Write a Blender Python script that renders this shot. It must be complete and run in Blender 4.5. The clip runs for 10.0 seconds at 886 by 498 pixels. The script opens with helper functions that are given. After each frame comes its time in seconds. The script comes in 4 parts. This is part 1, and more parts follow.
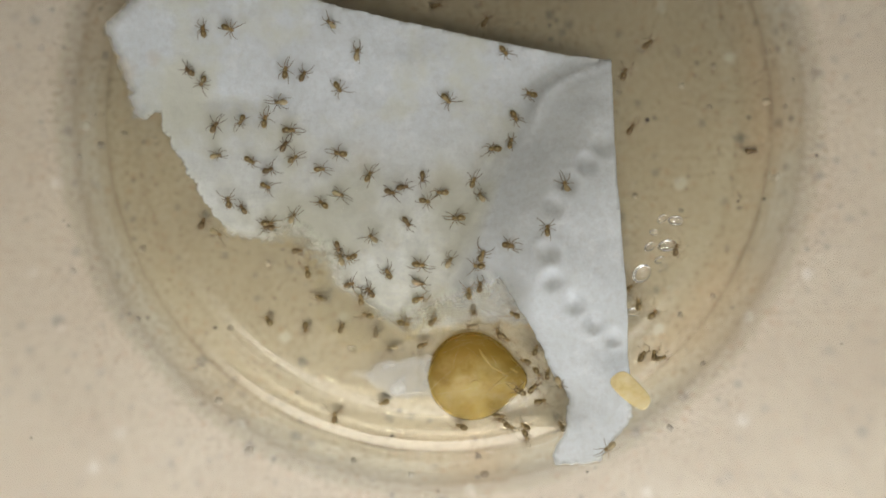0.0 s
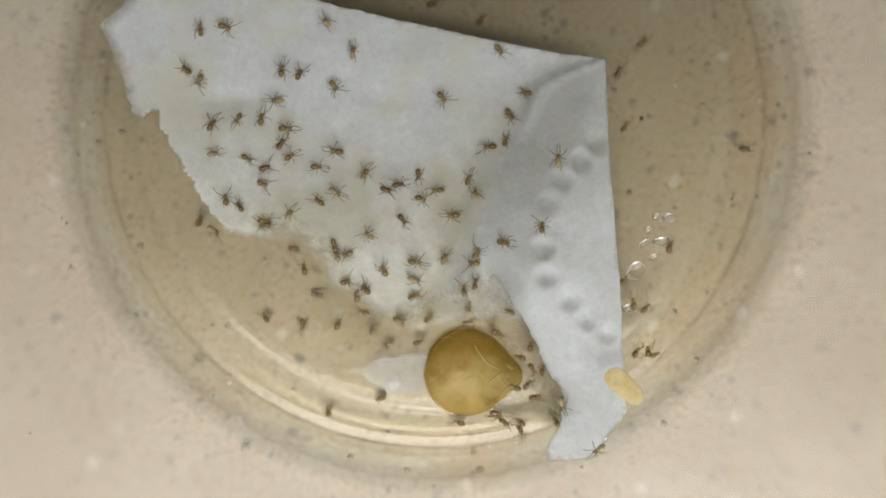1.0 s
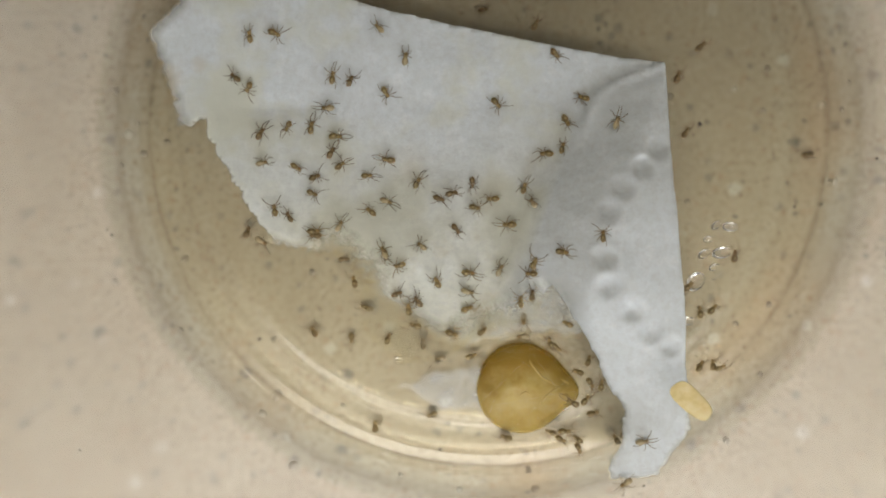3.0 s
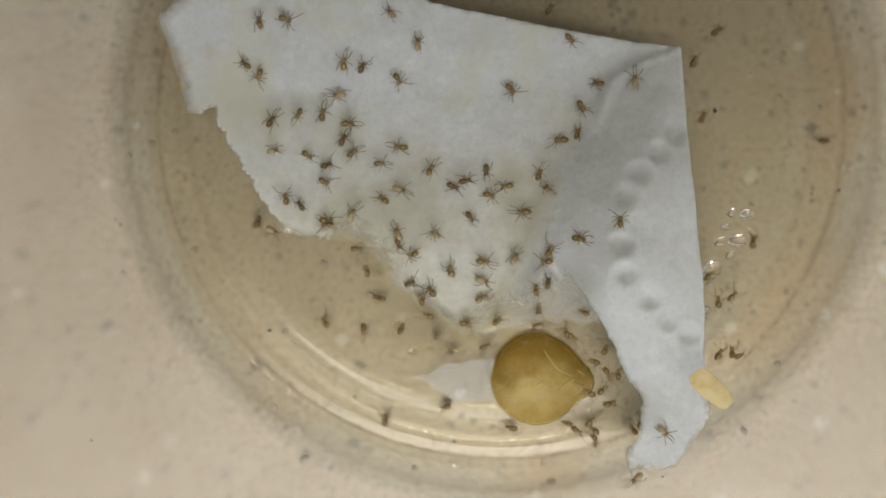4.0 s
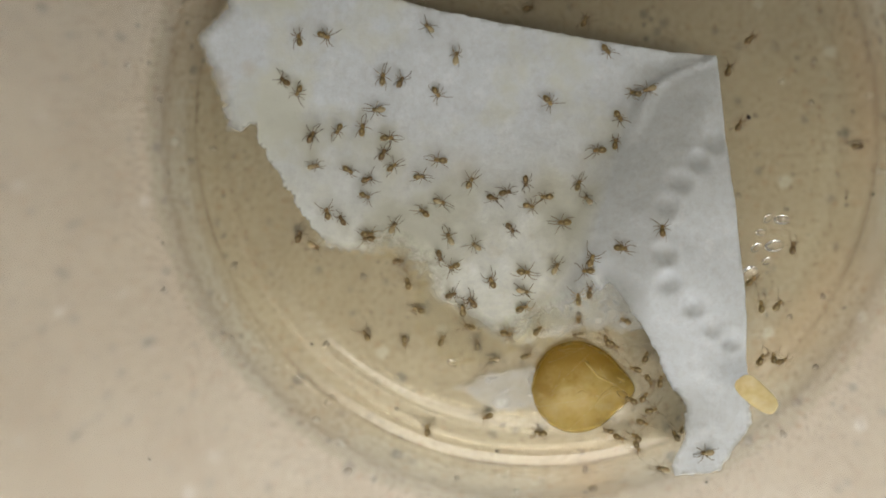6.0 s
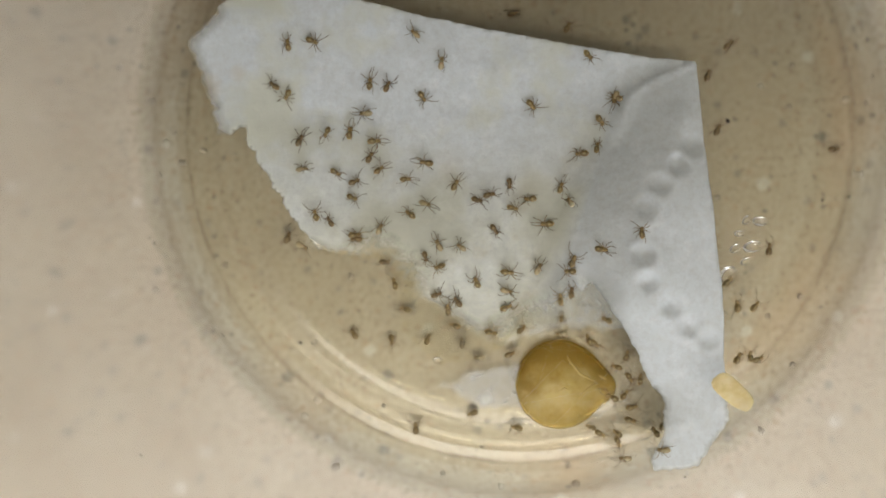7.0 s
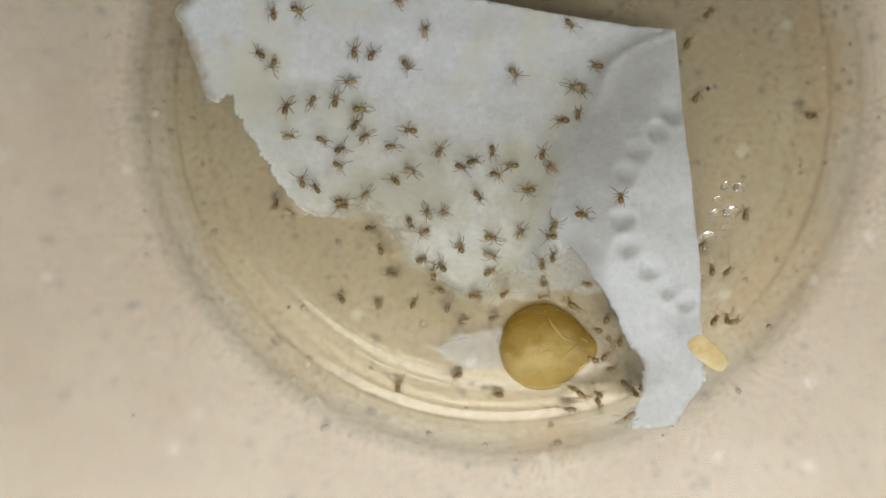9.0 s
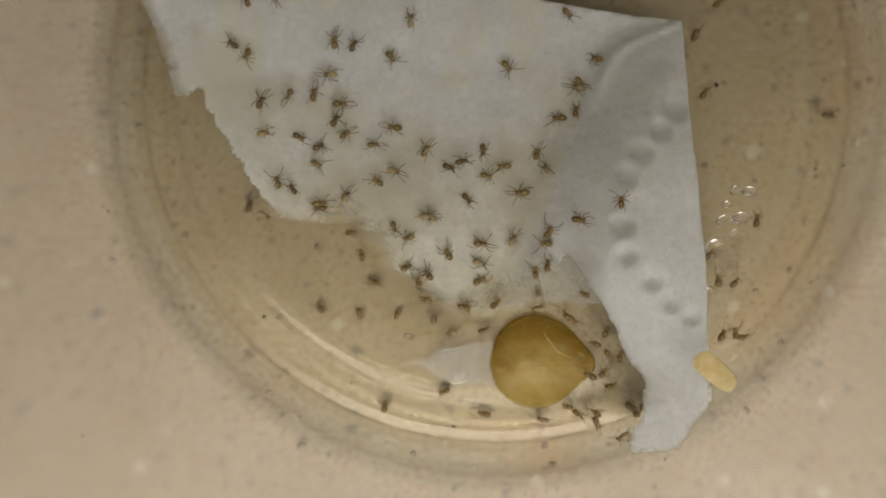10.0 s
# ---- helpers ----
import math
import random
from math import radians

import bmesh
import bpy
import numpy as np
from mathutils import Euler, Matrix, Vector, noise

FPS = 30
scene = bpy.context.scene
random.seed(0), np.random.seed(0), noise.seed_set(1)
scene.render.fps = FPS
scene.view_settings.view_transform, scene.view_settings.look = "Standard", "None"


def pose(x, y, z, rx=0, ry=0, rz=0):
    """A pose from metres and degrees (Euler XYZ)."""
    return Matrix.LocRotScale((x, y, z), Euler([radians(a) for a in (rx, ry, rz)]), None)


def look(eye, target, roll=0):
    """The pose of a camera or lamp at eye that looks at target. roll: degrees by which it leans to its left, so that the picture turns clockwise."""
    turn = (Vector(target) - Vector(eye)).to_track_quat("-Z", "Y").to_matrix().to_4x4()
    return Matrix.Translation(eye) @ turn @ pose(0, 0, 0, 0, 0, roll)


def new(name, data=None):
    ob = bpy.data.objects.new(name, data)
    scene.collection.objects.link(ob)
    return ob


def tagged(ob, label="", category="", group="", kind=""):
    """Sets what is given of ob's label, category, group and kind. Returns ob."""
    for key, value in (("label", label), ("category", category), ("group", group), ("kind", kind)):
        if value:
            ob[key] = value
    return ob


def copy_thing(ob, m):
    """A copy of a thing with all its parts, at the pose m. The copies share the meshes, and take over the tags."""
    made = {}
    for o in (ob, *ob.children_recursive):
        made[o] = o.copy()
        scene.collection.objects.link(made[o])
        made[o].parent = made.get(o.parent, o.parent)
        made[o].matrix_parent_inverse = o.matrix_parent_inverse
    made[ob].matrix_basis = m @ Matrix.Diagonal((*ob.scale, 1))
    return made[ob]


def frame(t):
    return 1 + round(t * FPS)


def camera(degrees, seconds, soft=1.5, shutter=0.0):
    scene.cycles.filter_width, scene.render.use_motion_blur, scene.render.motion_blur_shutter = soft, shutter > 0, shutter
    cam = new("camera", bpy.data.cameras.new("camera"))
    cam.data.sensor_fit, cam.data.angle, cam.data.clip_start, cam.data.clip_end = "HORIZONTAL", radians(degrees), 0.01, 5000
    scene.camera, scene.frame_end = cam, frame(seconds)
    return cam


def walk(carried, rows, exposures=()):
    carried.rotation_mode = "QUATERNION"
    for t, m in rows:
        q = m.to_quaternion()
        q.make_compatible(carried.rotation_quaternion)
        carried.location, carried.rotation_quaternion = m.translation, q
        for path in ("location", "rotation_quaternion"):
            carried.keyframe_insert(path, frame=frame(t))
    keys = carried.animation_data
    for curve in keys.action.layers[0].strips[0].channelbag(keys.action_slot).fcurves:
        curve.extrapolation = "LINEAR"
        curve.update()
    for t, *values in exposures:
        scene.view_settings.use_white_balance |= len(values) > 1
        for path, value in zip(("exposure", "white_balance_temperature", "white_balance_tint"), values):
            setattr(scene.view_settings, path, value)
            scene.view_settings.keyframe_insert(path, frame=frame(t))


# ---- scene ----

import itertools
from mathutils import geometry

MM = 0.001
# the cup's axis and the top of its floor, in mm
CUP = (0.6, -1.5)
FLOOR_Z = 1.4

# ---------------------------------------------------------------- camera
cam = camera(52.0, 10.0, soft=1.8, shutter=0.5)
walk(cam, [
    (0, pose(0.00040, -0.01258, 0.09619, -1.319, -0.249, -0.701)),
    (0.5, pose(0.00016, -0.01287, 0.09600, -1.266, -0.232, -0.648)),
    (1, pose(0.00072, -0.01263, 0.09688, -1.460, -0.326, -0.720)),
    (1.5, pose(0.00042, -0.01221, 0.09696, -1.581, -0.392, -0.682)),
    (2, pose(0.00079, -0.01242, 0.09746, -1.478, -0.370, -0.612)),
    (2.5, pose(-0.00033, -0.01180, 0.09668, -1.629, 0.002, -0.812)),
    (2.7, pose(-0.00147, -0.01260, 0.09512, -0.779, 0.702, -0.871)),
    (3.8, pose(-0.00524, -0.01494, 0.09334, 0.363, 0.343, -1.378)),
    (4, pose(-0.00474, -0.01548, 0.09291, 0.368, 0.460, -1.330)),
    (4.5, pose(-0.00644, -0.01585, 0.09230, 0.354, 0.535, -1.903)),
    (5, pose(-0.00846, -0.01653, 0.09194, 0.435, 0.743, -2.247)),
    (5.5, pose(-0.00786, -0.01558, 0.09311, 0.541, 0.825, -2.249)),
    (5.7, pose(-0.00886, -0.01493, 0.09329, 0.519, 0.492, -2.460)),
    (6.8, pose(-0.00866, -0.01401, 0.09514, 0.322, 0.102, -2.373)),
    (7, pose(-0.00800, -0.01388, 0.09563, 0.165, -0.060, -2.387)),
    (7.5, pose(-0.00807, -0.01377, 0.09703, -0.748, 0.022, -2.617)),
    (8, pose(-0.00837, -0.01344, 0.09748, -1.116, -0.101, -2.704)),
    (8.5, pose(-0.00721, -0.01408, 0.09740, -1.635, -0.198, -2.556)),
    (9, pose(-0.00680, -0.01418, 0.09763, -1.820, -0.279, -2.577)),
    (9.5, pose(-0.00649, -0.01404, 0.09750, -1.882, 0.165, -2.355)),
    (10, pose(-0.00496, -0.01420, 0.09092, -1.587, 0.081, -2.124)),
], exposures=[(0.0, 0.0, 6500, 10), (2.7, 0.0, 6500, 10), (4.0, -0.20, 6620, 10), (5.5, -0.17, 6650, 10), (7.5, 0.0, 6500, 10), (9.5, 0.05, 6500, 10), (9.8, -0.22, 6900, 10), (10.0, -0.52, 7450, 12)])

# ---------------------------------------------------------------- light
world = bpy.data.worlds.new("kitchen_air")
scene.world = world
world.use_nodes = True
world.node_tree.nodes["Background"].inputs["Color"].default_value = (0.9, 0.94, 1.0, 1)
world.node_tree.nodes["Background"].inputs["Strength"].default_value = 0.2


def area_light(name, eye, target, sx, sy, power, colour):
    data = bpy.data.lights.new(name, "AREA")
    data.shape, data.size, data.size_y, data.energy, data.color = "RECTANGLE", sx, sy, power, colour
    ob = new(name, data)
    ob.matrix_world = look(eye, target)
    return ob


area_light("ceiling_lamp_light", (0.0, -0.45, 1.36), (0.0, -0.40, 0.0), 1.4, 0.19, 18.4, (1.0, 0.945, 0.85))
# cool fill added before the closed south wall; no window is built
area_light("south_fill", (0.25, -1.97, 0.62), (0.0, 0.0, 0.1), 1.1, 0.8, 19.5, (0.92, 0.95, 1.0))


# ---------------------------------------------------------------- materials
def material(name, rough=0.5, colour=(0.5, 0.5, 0.5), **more):
    m = bpy.data.materials.new(name)
    m.use_nodes = True
    b = m.node_tree.nodes["Principled BSDF"]
    b.inputs["Base Color"].default_value = (*colour, 1)
    b.inputs["Roughness"].default_value = rough
    for k, v in more.items():
        b.inputs[k.replace("_", " ")].default_value = v
    return m, m.node_tree.nodes, m.node_tree.links, b


def node(nodes, kind, **values):
    n = nodes.new(kind)
    for k, v in values.items():
        n.inputs[k].default_value = v
    return n


def coords(nodes, links, scale, space="Object"):
    tc = nodes.new("ShaderNodeTexCoord")
    mp = nodes.new("ShaderNodeMapping")
    mp.inputs["Scale"].default_value = (scale, scale, scale) if isinstance(scale, (int, float)) else scale
    links.new(tc.outputs[space], mp.inputs["Vector"])
    return mp.outputs["Vector"]


def ramp(nodes, links, source, stops):
    r = nodes.new("ShaderNodeValToRGB")
    els = r.color_ramp.elements
    while len(els) < len(stops):
        els.new(0.5)
    for e, (p, c) in zip(els, stops):
        e.position, e.color = p, (c if len(c) == 4 else (*c, 1))
    links.new(source, r.inputs["Fac"])
    return r.outputs["Color"]


def grey(v):
    return (v, v, v)


def plug(links, socket, v):
    if hasattr(v, "is_linked"):
        links.new(v, socket)
    elif isinstance(v, tuple) and len(v) == 3 and socket.type == "RGBA":
        socket.default_value = (*v, 1)
    else:
        socket.default_value = v


def mix(nodes, links, fac, a, b, kind="MIX"):
    n = nodes.new("ShaderNodeMix")
    n.data_type, n.blend_type = "RGBA", kind
    for name, v in (("Factor_Float", fac), ("A_Color", a), ("B_Color", b)):
        plug(links, next(s for s in n.inputs if s.identifier == name), v)
    return next(s for s in n.outputs if s.identifier == "Result_Color")


def calc(nodes, links, kind, a, b=0.0, c=0.0, clamp=False):
    n = nodes.new("ShaderNodeMath")
    n.operation, n.use_clamp = kind, clamp
    for socket, v in zip(n.inputs, (a, b, c)):
        plug(links, socket, v)
    return n.outputs[0]


def noise_tex(nodes, links, at, scale, detail=3.0, rough=0.5):
    n = node(nodes, "ShaderNodeTexNoise", Scale=scale, Detail=detail, Roughness=rough)
    links.new(at, n.inputs["Vector"])
    return n


def bump(nodes, links, height, bsdf, strength, distance):
    n = node(nodes, "ShaderNodeBump", Strength=strength, Distance=distance)
    links.new(height, n.inputs["Height"])
    links.new(n.outputs["Normal"], bsdf.inputs["Normal"])


def counter_material():
    m, nodes, links, b = material("speckled_counter", 0.34)
    at = coords(nodes, links, 1000.0)
    cloud = noise_tex(nodes, links, at, 0.09, 4.0)
    base = ramp(nodes, links, cloud.outputs["Fac"], [(0.3, (0.52, 0.455, 0.36)), (0.7, (0.60, 0.545, 0.445))])
    fine = noise_tex(nodes, links, at, 1.7, 4.0, 0.65)
    base = mix(nodes, links, ramp(nodes, links, fine.outputs["Fac"], [(0.48, grey(0)), (0.69, grey(0.65))]), base, (0.37, 0.30, 0.22))
    base = mix(nodes, links, ramp(nodes, links, fine.outputs["Fac"], [(0.30, grey(0.25)), (0.46, grey(0))]), base, (0.65, 0.62, 0.56))
    wob = noise_tex(nodes, links, at, 1.3, 2.0)
    for size, keep, soft, strong, colour in ((0.25, 0.21, 0.13, 0.8, (0.21, 0.20, 0.19)), (0.21, 0.19, 0.10, 0.7, (0.80, 0.79, 0.76)), (0.40, 0.26, 0.17, 0.7, (0.26, 0.25, 0.235)),
                                             (0.5, 0.20, 0.11, 0.75, (0.22, 0.21, 0.19)), (0.80, 0.36, 0.24, 0.5, (0.46, 0.31, 0.20)),
                                             (1.0, 0.24, 0.13, 0.6, (0.27, 0.21, 0.16)), (1.35, 0.27, 0.16, 0.62, (0.27, 0.255, 0.24)), (0.9, 0.30, 0.16, 0.58, (0.34, 0.27, 0.195)), (1.6, 0.38, 0.22, 0.5, (0.66, 0.62, 0.56))):
        sc = nodes.new("ShaderNodeVectorMath")
        sc.operation = "MULTIPLY_ADD"
        sc.inputs[1].default_value = (0.5, 0.5, 0.5)
        links.new(wob.outputs["Color"], sc.inputs[0])
        links.new(at, sc.inputs[2])
        shift = nodes.new("ShaderNodeVectorMath")
        shift.operation = "ADD"
        shift.inputs[1].default_value = (size * 91, keep * 313, 0)
        links.new(sc.outputs[0], shift.inputs[0])
        cells = node(nodes, "ShaderNodeTexVoronoi", Scale=size, Randomness=1.0)
        links.new(shift.outputs[0], cells.inputs["Vector"])
        spot = ramp(nodes, links, cells.outputs["Distance"], [(keep - soft, grey(strong)), (keep, grey(0))])
        pick = ramp(nodes, links, cells.outputs["Color"], [(0.46, grey(0)), (0.56, grey(1))])
        base = mix(nodes, links, mix(nodes, links, 1.0, spot, pick, "MULTIPLY"), base, colour)
    links.new(base, b.inputs["Base Color"])
    bump(nodes, links, fine.outputs["Fac"], b, 0.06, 0.0001)
    return m


def chip_material(name, middle, edge):
    m, nodes, links, b = material(name, 0.34)
    at = coords(nodes, links, 1000.0)
    far = nodes.new("ShaderNodeVectorMath")
    far.operation = "LENGTH"
    links.new(at, far.inputs[0])
    n = noise_tex(nodes, links, at, 3.0, 3.0)
    links.new(mix(nodes, links, calc(nodes, links, "MULTIPLY_ADD", far.outputs["Value"], 2.2, calc(nodes, links, "MULTIPLY_ADD", n.outputs["Fac"], 1.2, -0.75), clamp=True), middle, edge), b.inputs["Base Color"])
    return m


def paper_material(name, damp_everywhere=0.0, veil=0.0):
    m, nodes, links, b = material(name, 0.8)
    at = coords(nodes, links, 1000.0)
    axes = nodes.new("ShaderNodeSeparateXYZ")
    links.new(at, axes.inputs[0])
    fibre = noise_tex(nodes, links, at, 1.5, 8.0, 0.72)
    blotch = noise_tex(nodes, links, at, 0.11, 4.0, 0.55)
    soak = noise_tex(nodes, links, at, 0.33, 4.0, 0.6)
    # the soaked lower half, away from the dry raised fold
    low = calc(nodes, links, "MULTIPLY_ADD", axes.outputs["Y"], -0.065, 0.02)
    wavy = calc(nodes, links, "MULTIPLY_ADD", blotch.outputs["Fac"], 2.2, -1.2)
    damp = calc(nodes, links, "ADD", low, wavy)
    crease = calc(nodes, links, "MULTIPLY_ADD", axes.outputs["Y"], -0.38, axes.outputs["X"])
    dry = calc(nodes, links, "MULTIPLY_ADD", crease, -0.5, 4.9, clamp=True)
    damp = calc(nodes, links, "MULTIPLY", calc(nodes, links, "ADD", damp, 0.12, clamp=True), dry)
    damp = calc(nodes, links, "ADD", damp, damp_everywhere, clamp=True)
    # the lower left corner is soaked through, to a film
    along = calc(nodes, links, "MULTIPLY_ADD", axes.outputs["X"], -0.62, -19.9)
    film = calc(nodes, links, "MULTIPLY_ADD", axes.outputs["Y"], -0.787, along)
    film = calc(nodes, links, "MULTIPLY_ADD", soak.outputs["Fac"], 3.0, calc(nodes, links, "SUBTRACT", film, 0.7))
    film = calc(nodes, links, "MULTIPLY", calc(nodes, links, "MULTIPLY_ADD", film, 0.4, 0.3, clamp=True), dry)
    film = calc(nodes, links, "MULTIPLY", film, calc(nodes, links, "MULTIPLY_ADD", axes.outputs["X"], 0.35, 5.9, clamp=True))
    col = mix(nodes, links, damp, (0.71, 0.755, 0.785), (0.775, 0.785, 0.70))
    stain = ramp(nodes, links, soak.outputs["Fac"], [(0.56, grey(0)), (0.72, grey(1))])
    col = mix(nodes, links, calc(nodes, links, "MULTIPLY", calc(nodes, links, "MULTIPLY", damp, stain), 0.6), col, (0.60, 0.52, 0.36))
    col = mix(nodes, links, ramp(nodes, links, fibre.outputs["Fac"], [(0.34, grey(0.5)), (0.55, grey(0))]), col, (0.56, 0.57, 0.57))
    # uneven thickness: cloudy fibres and thin greenish damp patches
    cloud = noise_tex(nodes, links, at, 0.55, 6.0, 0.7)
    col = mix(nodes, links, ramp(nodes, links, cloud.outputs["Fac"], [(0.36, grey(0.3)), (0.56, grey(0))]), col, (0.66, 0.68, 0.665))
    col = mix(nodes, links, ramp(nodes, links, cloud.outputs["Fac"], [(0.52, grey(0)), (0.70, grey(0.4))]), col, (0.90, 0.915, 0.92))
    patch = ramp(nodes, links, blotch.outputs["Fac"], [(0.48, grey(0)), (0.62, grey(0.9))])
    col = mix(nodes, links, calc(nodes, links, "MULTIPLY", patch, dry), col, (0.69, 0.705, 0.625))
    # brown stains near one torn corner
    for x, y, z, fall, strong in ((-27.0, 4.1, 8.0, 0.9, 0.4), (-30.6, 2.6, 8.0, 0.42, 0.55), (-30.2, -0.6, 8.0, 0.6, 0.45), (-7.0, -5.6, 6.5, 0.33, 0.16), (0.5, -8.0, 6.5, 0.3, 0.14), (5.2, -15.0, 6.0, 0.28, 0.2)):
        spot = nodes.new("ShaderNodeVectorMath")
        spot.operation = "DISTANCE"
        spot.inputs[1].default_value = (x, y, z)
        links.new(at, spot.inputs[0])
        brown = calc(nodes, links, "MULTIPLY_ADD", spot.outputs["Value"], -fall, calc(nodes, links, "MULTIPLY_ADD", soak.outputs["Fac"], 1.2, 0.3), clamp=True)
        col = mix(nodes, links, calc(nodes, links, "MULTIPLY", brown, strong), col, (0.50, 0.38, 0.22))
    links.new(col, b.inputs["Base Color"])
    bump(nodes, links, fibre.outputs["Fac"], b, 0.5, 0.00025)
    # thin fibres let light through, soaked ones let the view through
    back = nodes.new("ShaderNodeBsdfTranslucent")
    links.new(col, back.inputs["Color"])
    thin = nodes.new("ShaderNodeMixShader")
    thin.inputs[0].default_value = 0.33 - damp_everywhere
    links.new(b.outputs[0], thin.inputs[1])
    links.new(back.outputs[0], thin.inputs[2])
    clear = nodes.new("ShaderNodeBsdfTransparent")
    clear.inputs["Color"].default_value = (0.985, 0.975, 0.935, 1)
    see = calc(nodes, links, "MULTIPLY", calc(nodes, links, "POWER", damp, 2.0), 0.30)
    see = calc(nodes, links, "MAXIMUM", see, calc(nodes, links, "MULTIPLY", film, 0.93 - 1.6 * damp_everywhere))
    see = calc(nodes, links, "MAXIMUM", see, veil)
    # torn sides thin out to single fibres
    fray = nodes.new("ShaderNodeAttribute")
    fray.attribute_name = "fray"
    frayed = calc(nodes, links, "MULTIPLY", fray.outputs["Fac"], calc(nodes, links, "MULTIPLY_ADD", fibre.outputs["Fac"], 1.8, 0.2))
    see = calc(nodes, links, "MAXIMUM", see, calc(nodes, links, "MULTIPLY", frayed, 0.95, clamp=True))
    out = nodes.new("ShaderNodeMixShader")
    links.new(see, out.inputs[0])
    links.new(thin.outputs[0], out.inputs[1])
    links.new(clear.outputs[0], out.inputs[2])
    links.new(out.outputs[0], nodes["Material Output"].inputs["Surface"])
    return m


def soaked_material():
    """Tissue soaked to a milky film, through which the floor shows."""
    m, nodes, links, b = material("soaked_tissue", 0.45)
    at = coords(nodes, links, 1000.0)
    fibre = noise_tex(nodes, links, at, 1.5, 7.0, 0.7)
    cloud = noise_tex(nodes, links, at, 0.35, 4.0, 0.6)
    links.new(ramp(nodes, links, fibre.outputs["Fac"], [(0.35, (0.76, 0.78, 0.77)), (0.6, (0.86, 0.88, 0.88))]), b.inputs["Base Color"])
    bump(nodes, links, fibre.outputs["Fac"], b, 0.3, 0.0002)
    fray = nodes.new("ShaderNodeAttribute")
    fray.attribute_name = "fray"
    see = calc(nodes, links, "MULTIPLY_ADD", cloud.outputs["Fac"], 0.7, 0.40)
    see = calc(nodes, links, "ADD", see, calc(nodes, links, "MULTIPLY", fray.outputs["Fac"], 0.9), clamp=True)
    clear = nodes.new("ShaderNodeBsdfTransparent")
    out = nodes.new("ShaderNodeMixShader")
    links.new(see, out.inputs[0])
    links.new(b.outputs[0], out.inputs[1])
    links.new(clear.outputs[0], out.inputs[2])
    links.new(out.outputs[0], nodes["Material Output"].inputs["Surface"])
    return m


def amber_material():
    """Clear ochre gel, cloudy with pale threads in one half."""
    m, nodes, links, b = material("amber_gel", 0.34, Subsurface_Weight=0.2, IOR=1.36)
    b.inputs["Subsurface Radius"].default_value = (0.003, 0.0018, 0.0004)
    at = coords(nodes, links, 1000.0)
    axes = nodes.new("ShaderNodeSeparateXYZ")
    links.new(at, axes.inputs[0])
    n = noise_tex(nodes, links, at, 0.35, 5.0, 0.6)
    thread = noise_tex(nodes, links, at, 0.62, 6.0, 0.65)
    clear_side = (0.345, 0.222, 0.038)
    cloudy = ramp(nodes, links, n.outputs["Fac"], [(0.34, (0.385, 0.265, 0.058)), (0.47, (0.49, 0.355, 0.095)), (0.62, (0.57, 0.435, 0.145))])
    side = calc(nodes, links, "MULTIPLY_ADD", axes.outputs["Y"], -0.26, -6.75)
    side = calc(nodes, links, "MULTIPLY_ADD", axes.outputs["X"], 0.03, side)
    side = calc(nodes, links, "MULTIPLY_ADD", n.outputs["Fac"], 1.5, calc(nodes, links, "SUBTRACT", side, 0.75), clamp=True)
    col = mix(nodes, links, side, clear_side, cloudy)
    col = mix(nodes, links, calc(nodes, links, "MULTIPLY", ramp(nodes, links, thread.outputs["Fac"], [(0.50, grey(0)), (0.64, grey(0.8))]), side), col, (0.56, 0.44, 0.18))
    links.new(col, b.inputs["Base Color"])
    bump(nodes, links, n.outputs["Fac"], b, 0.12, 0.0003)
    clear = nodes.new("ShaderNodeBsdfTransparent")
    clear.inputs["Color"].default_value = (0.93, 0.83, 0.52, 1)
    out = nodes.new("ShaderNodeMixShader")
    deep = nodes.new("ShaderNodeAttribute")
    deep.attribute_name = "depth"
    see = calc(nodes, links, "POWER", 0.30, calc(nodes, links, "MULTIPLY", deep.outputs["Fac"], 1.9))
    links.new(calc(nodes, links, "MULTIPLY_ADD", see, 0.6, 0.08, clamp=True), out.inputs[0])
    links.new(b.outputs[0], out.inputs[1])
    links.new(clear.outputs[0], out.inputs[2])
    links.new(out.outputs[0], nodes["Material Output"].inputs["Surface"])
    return m


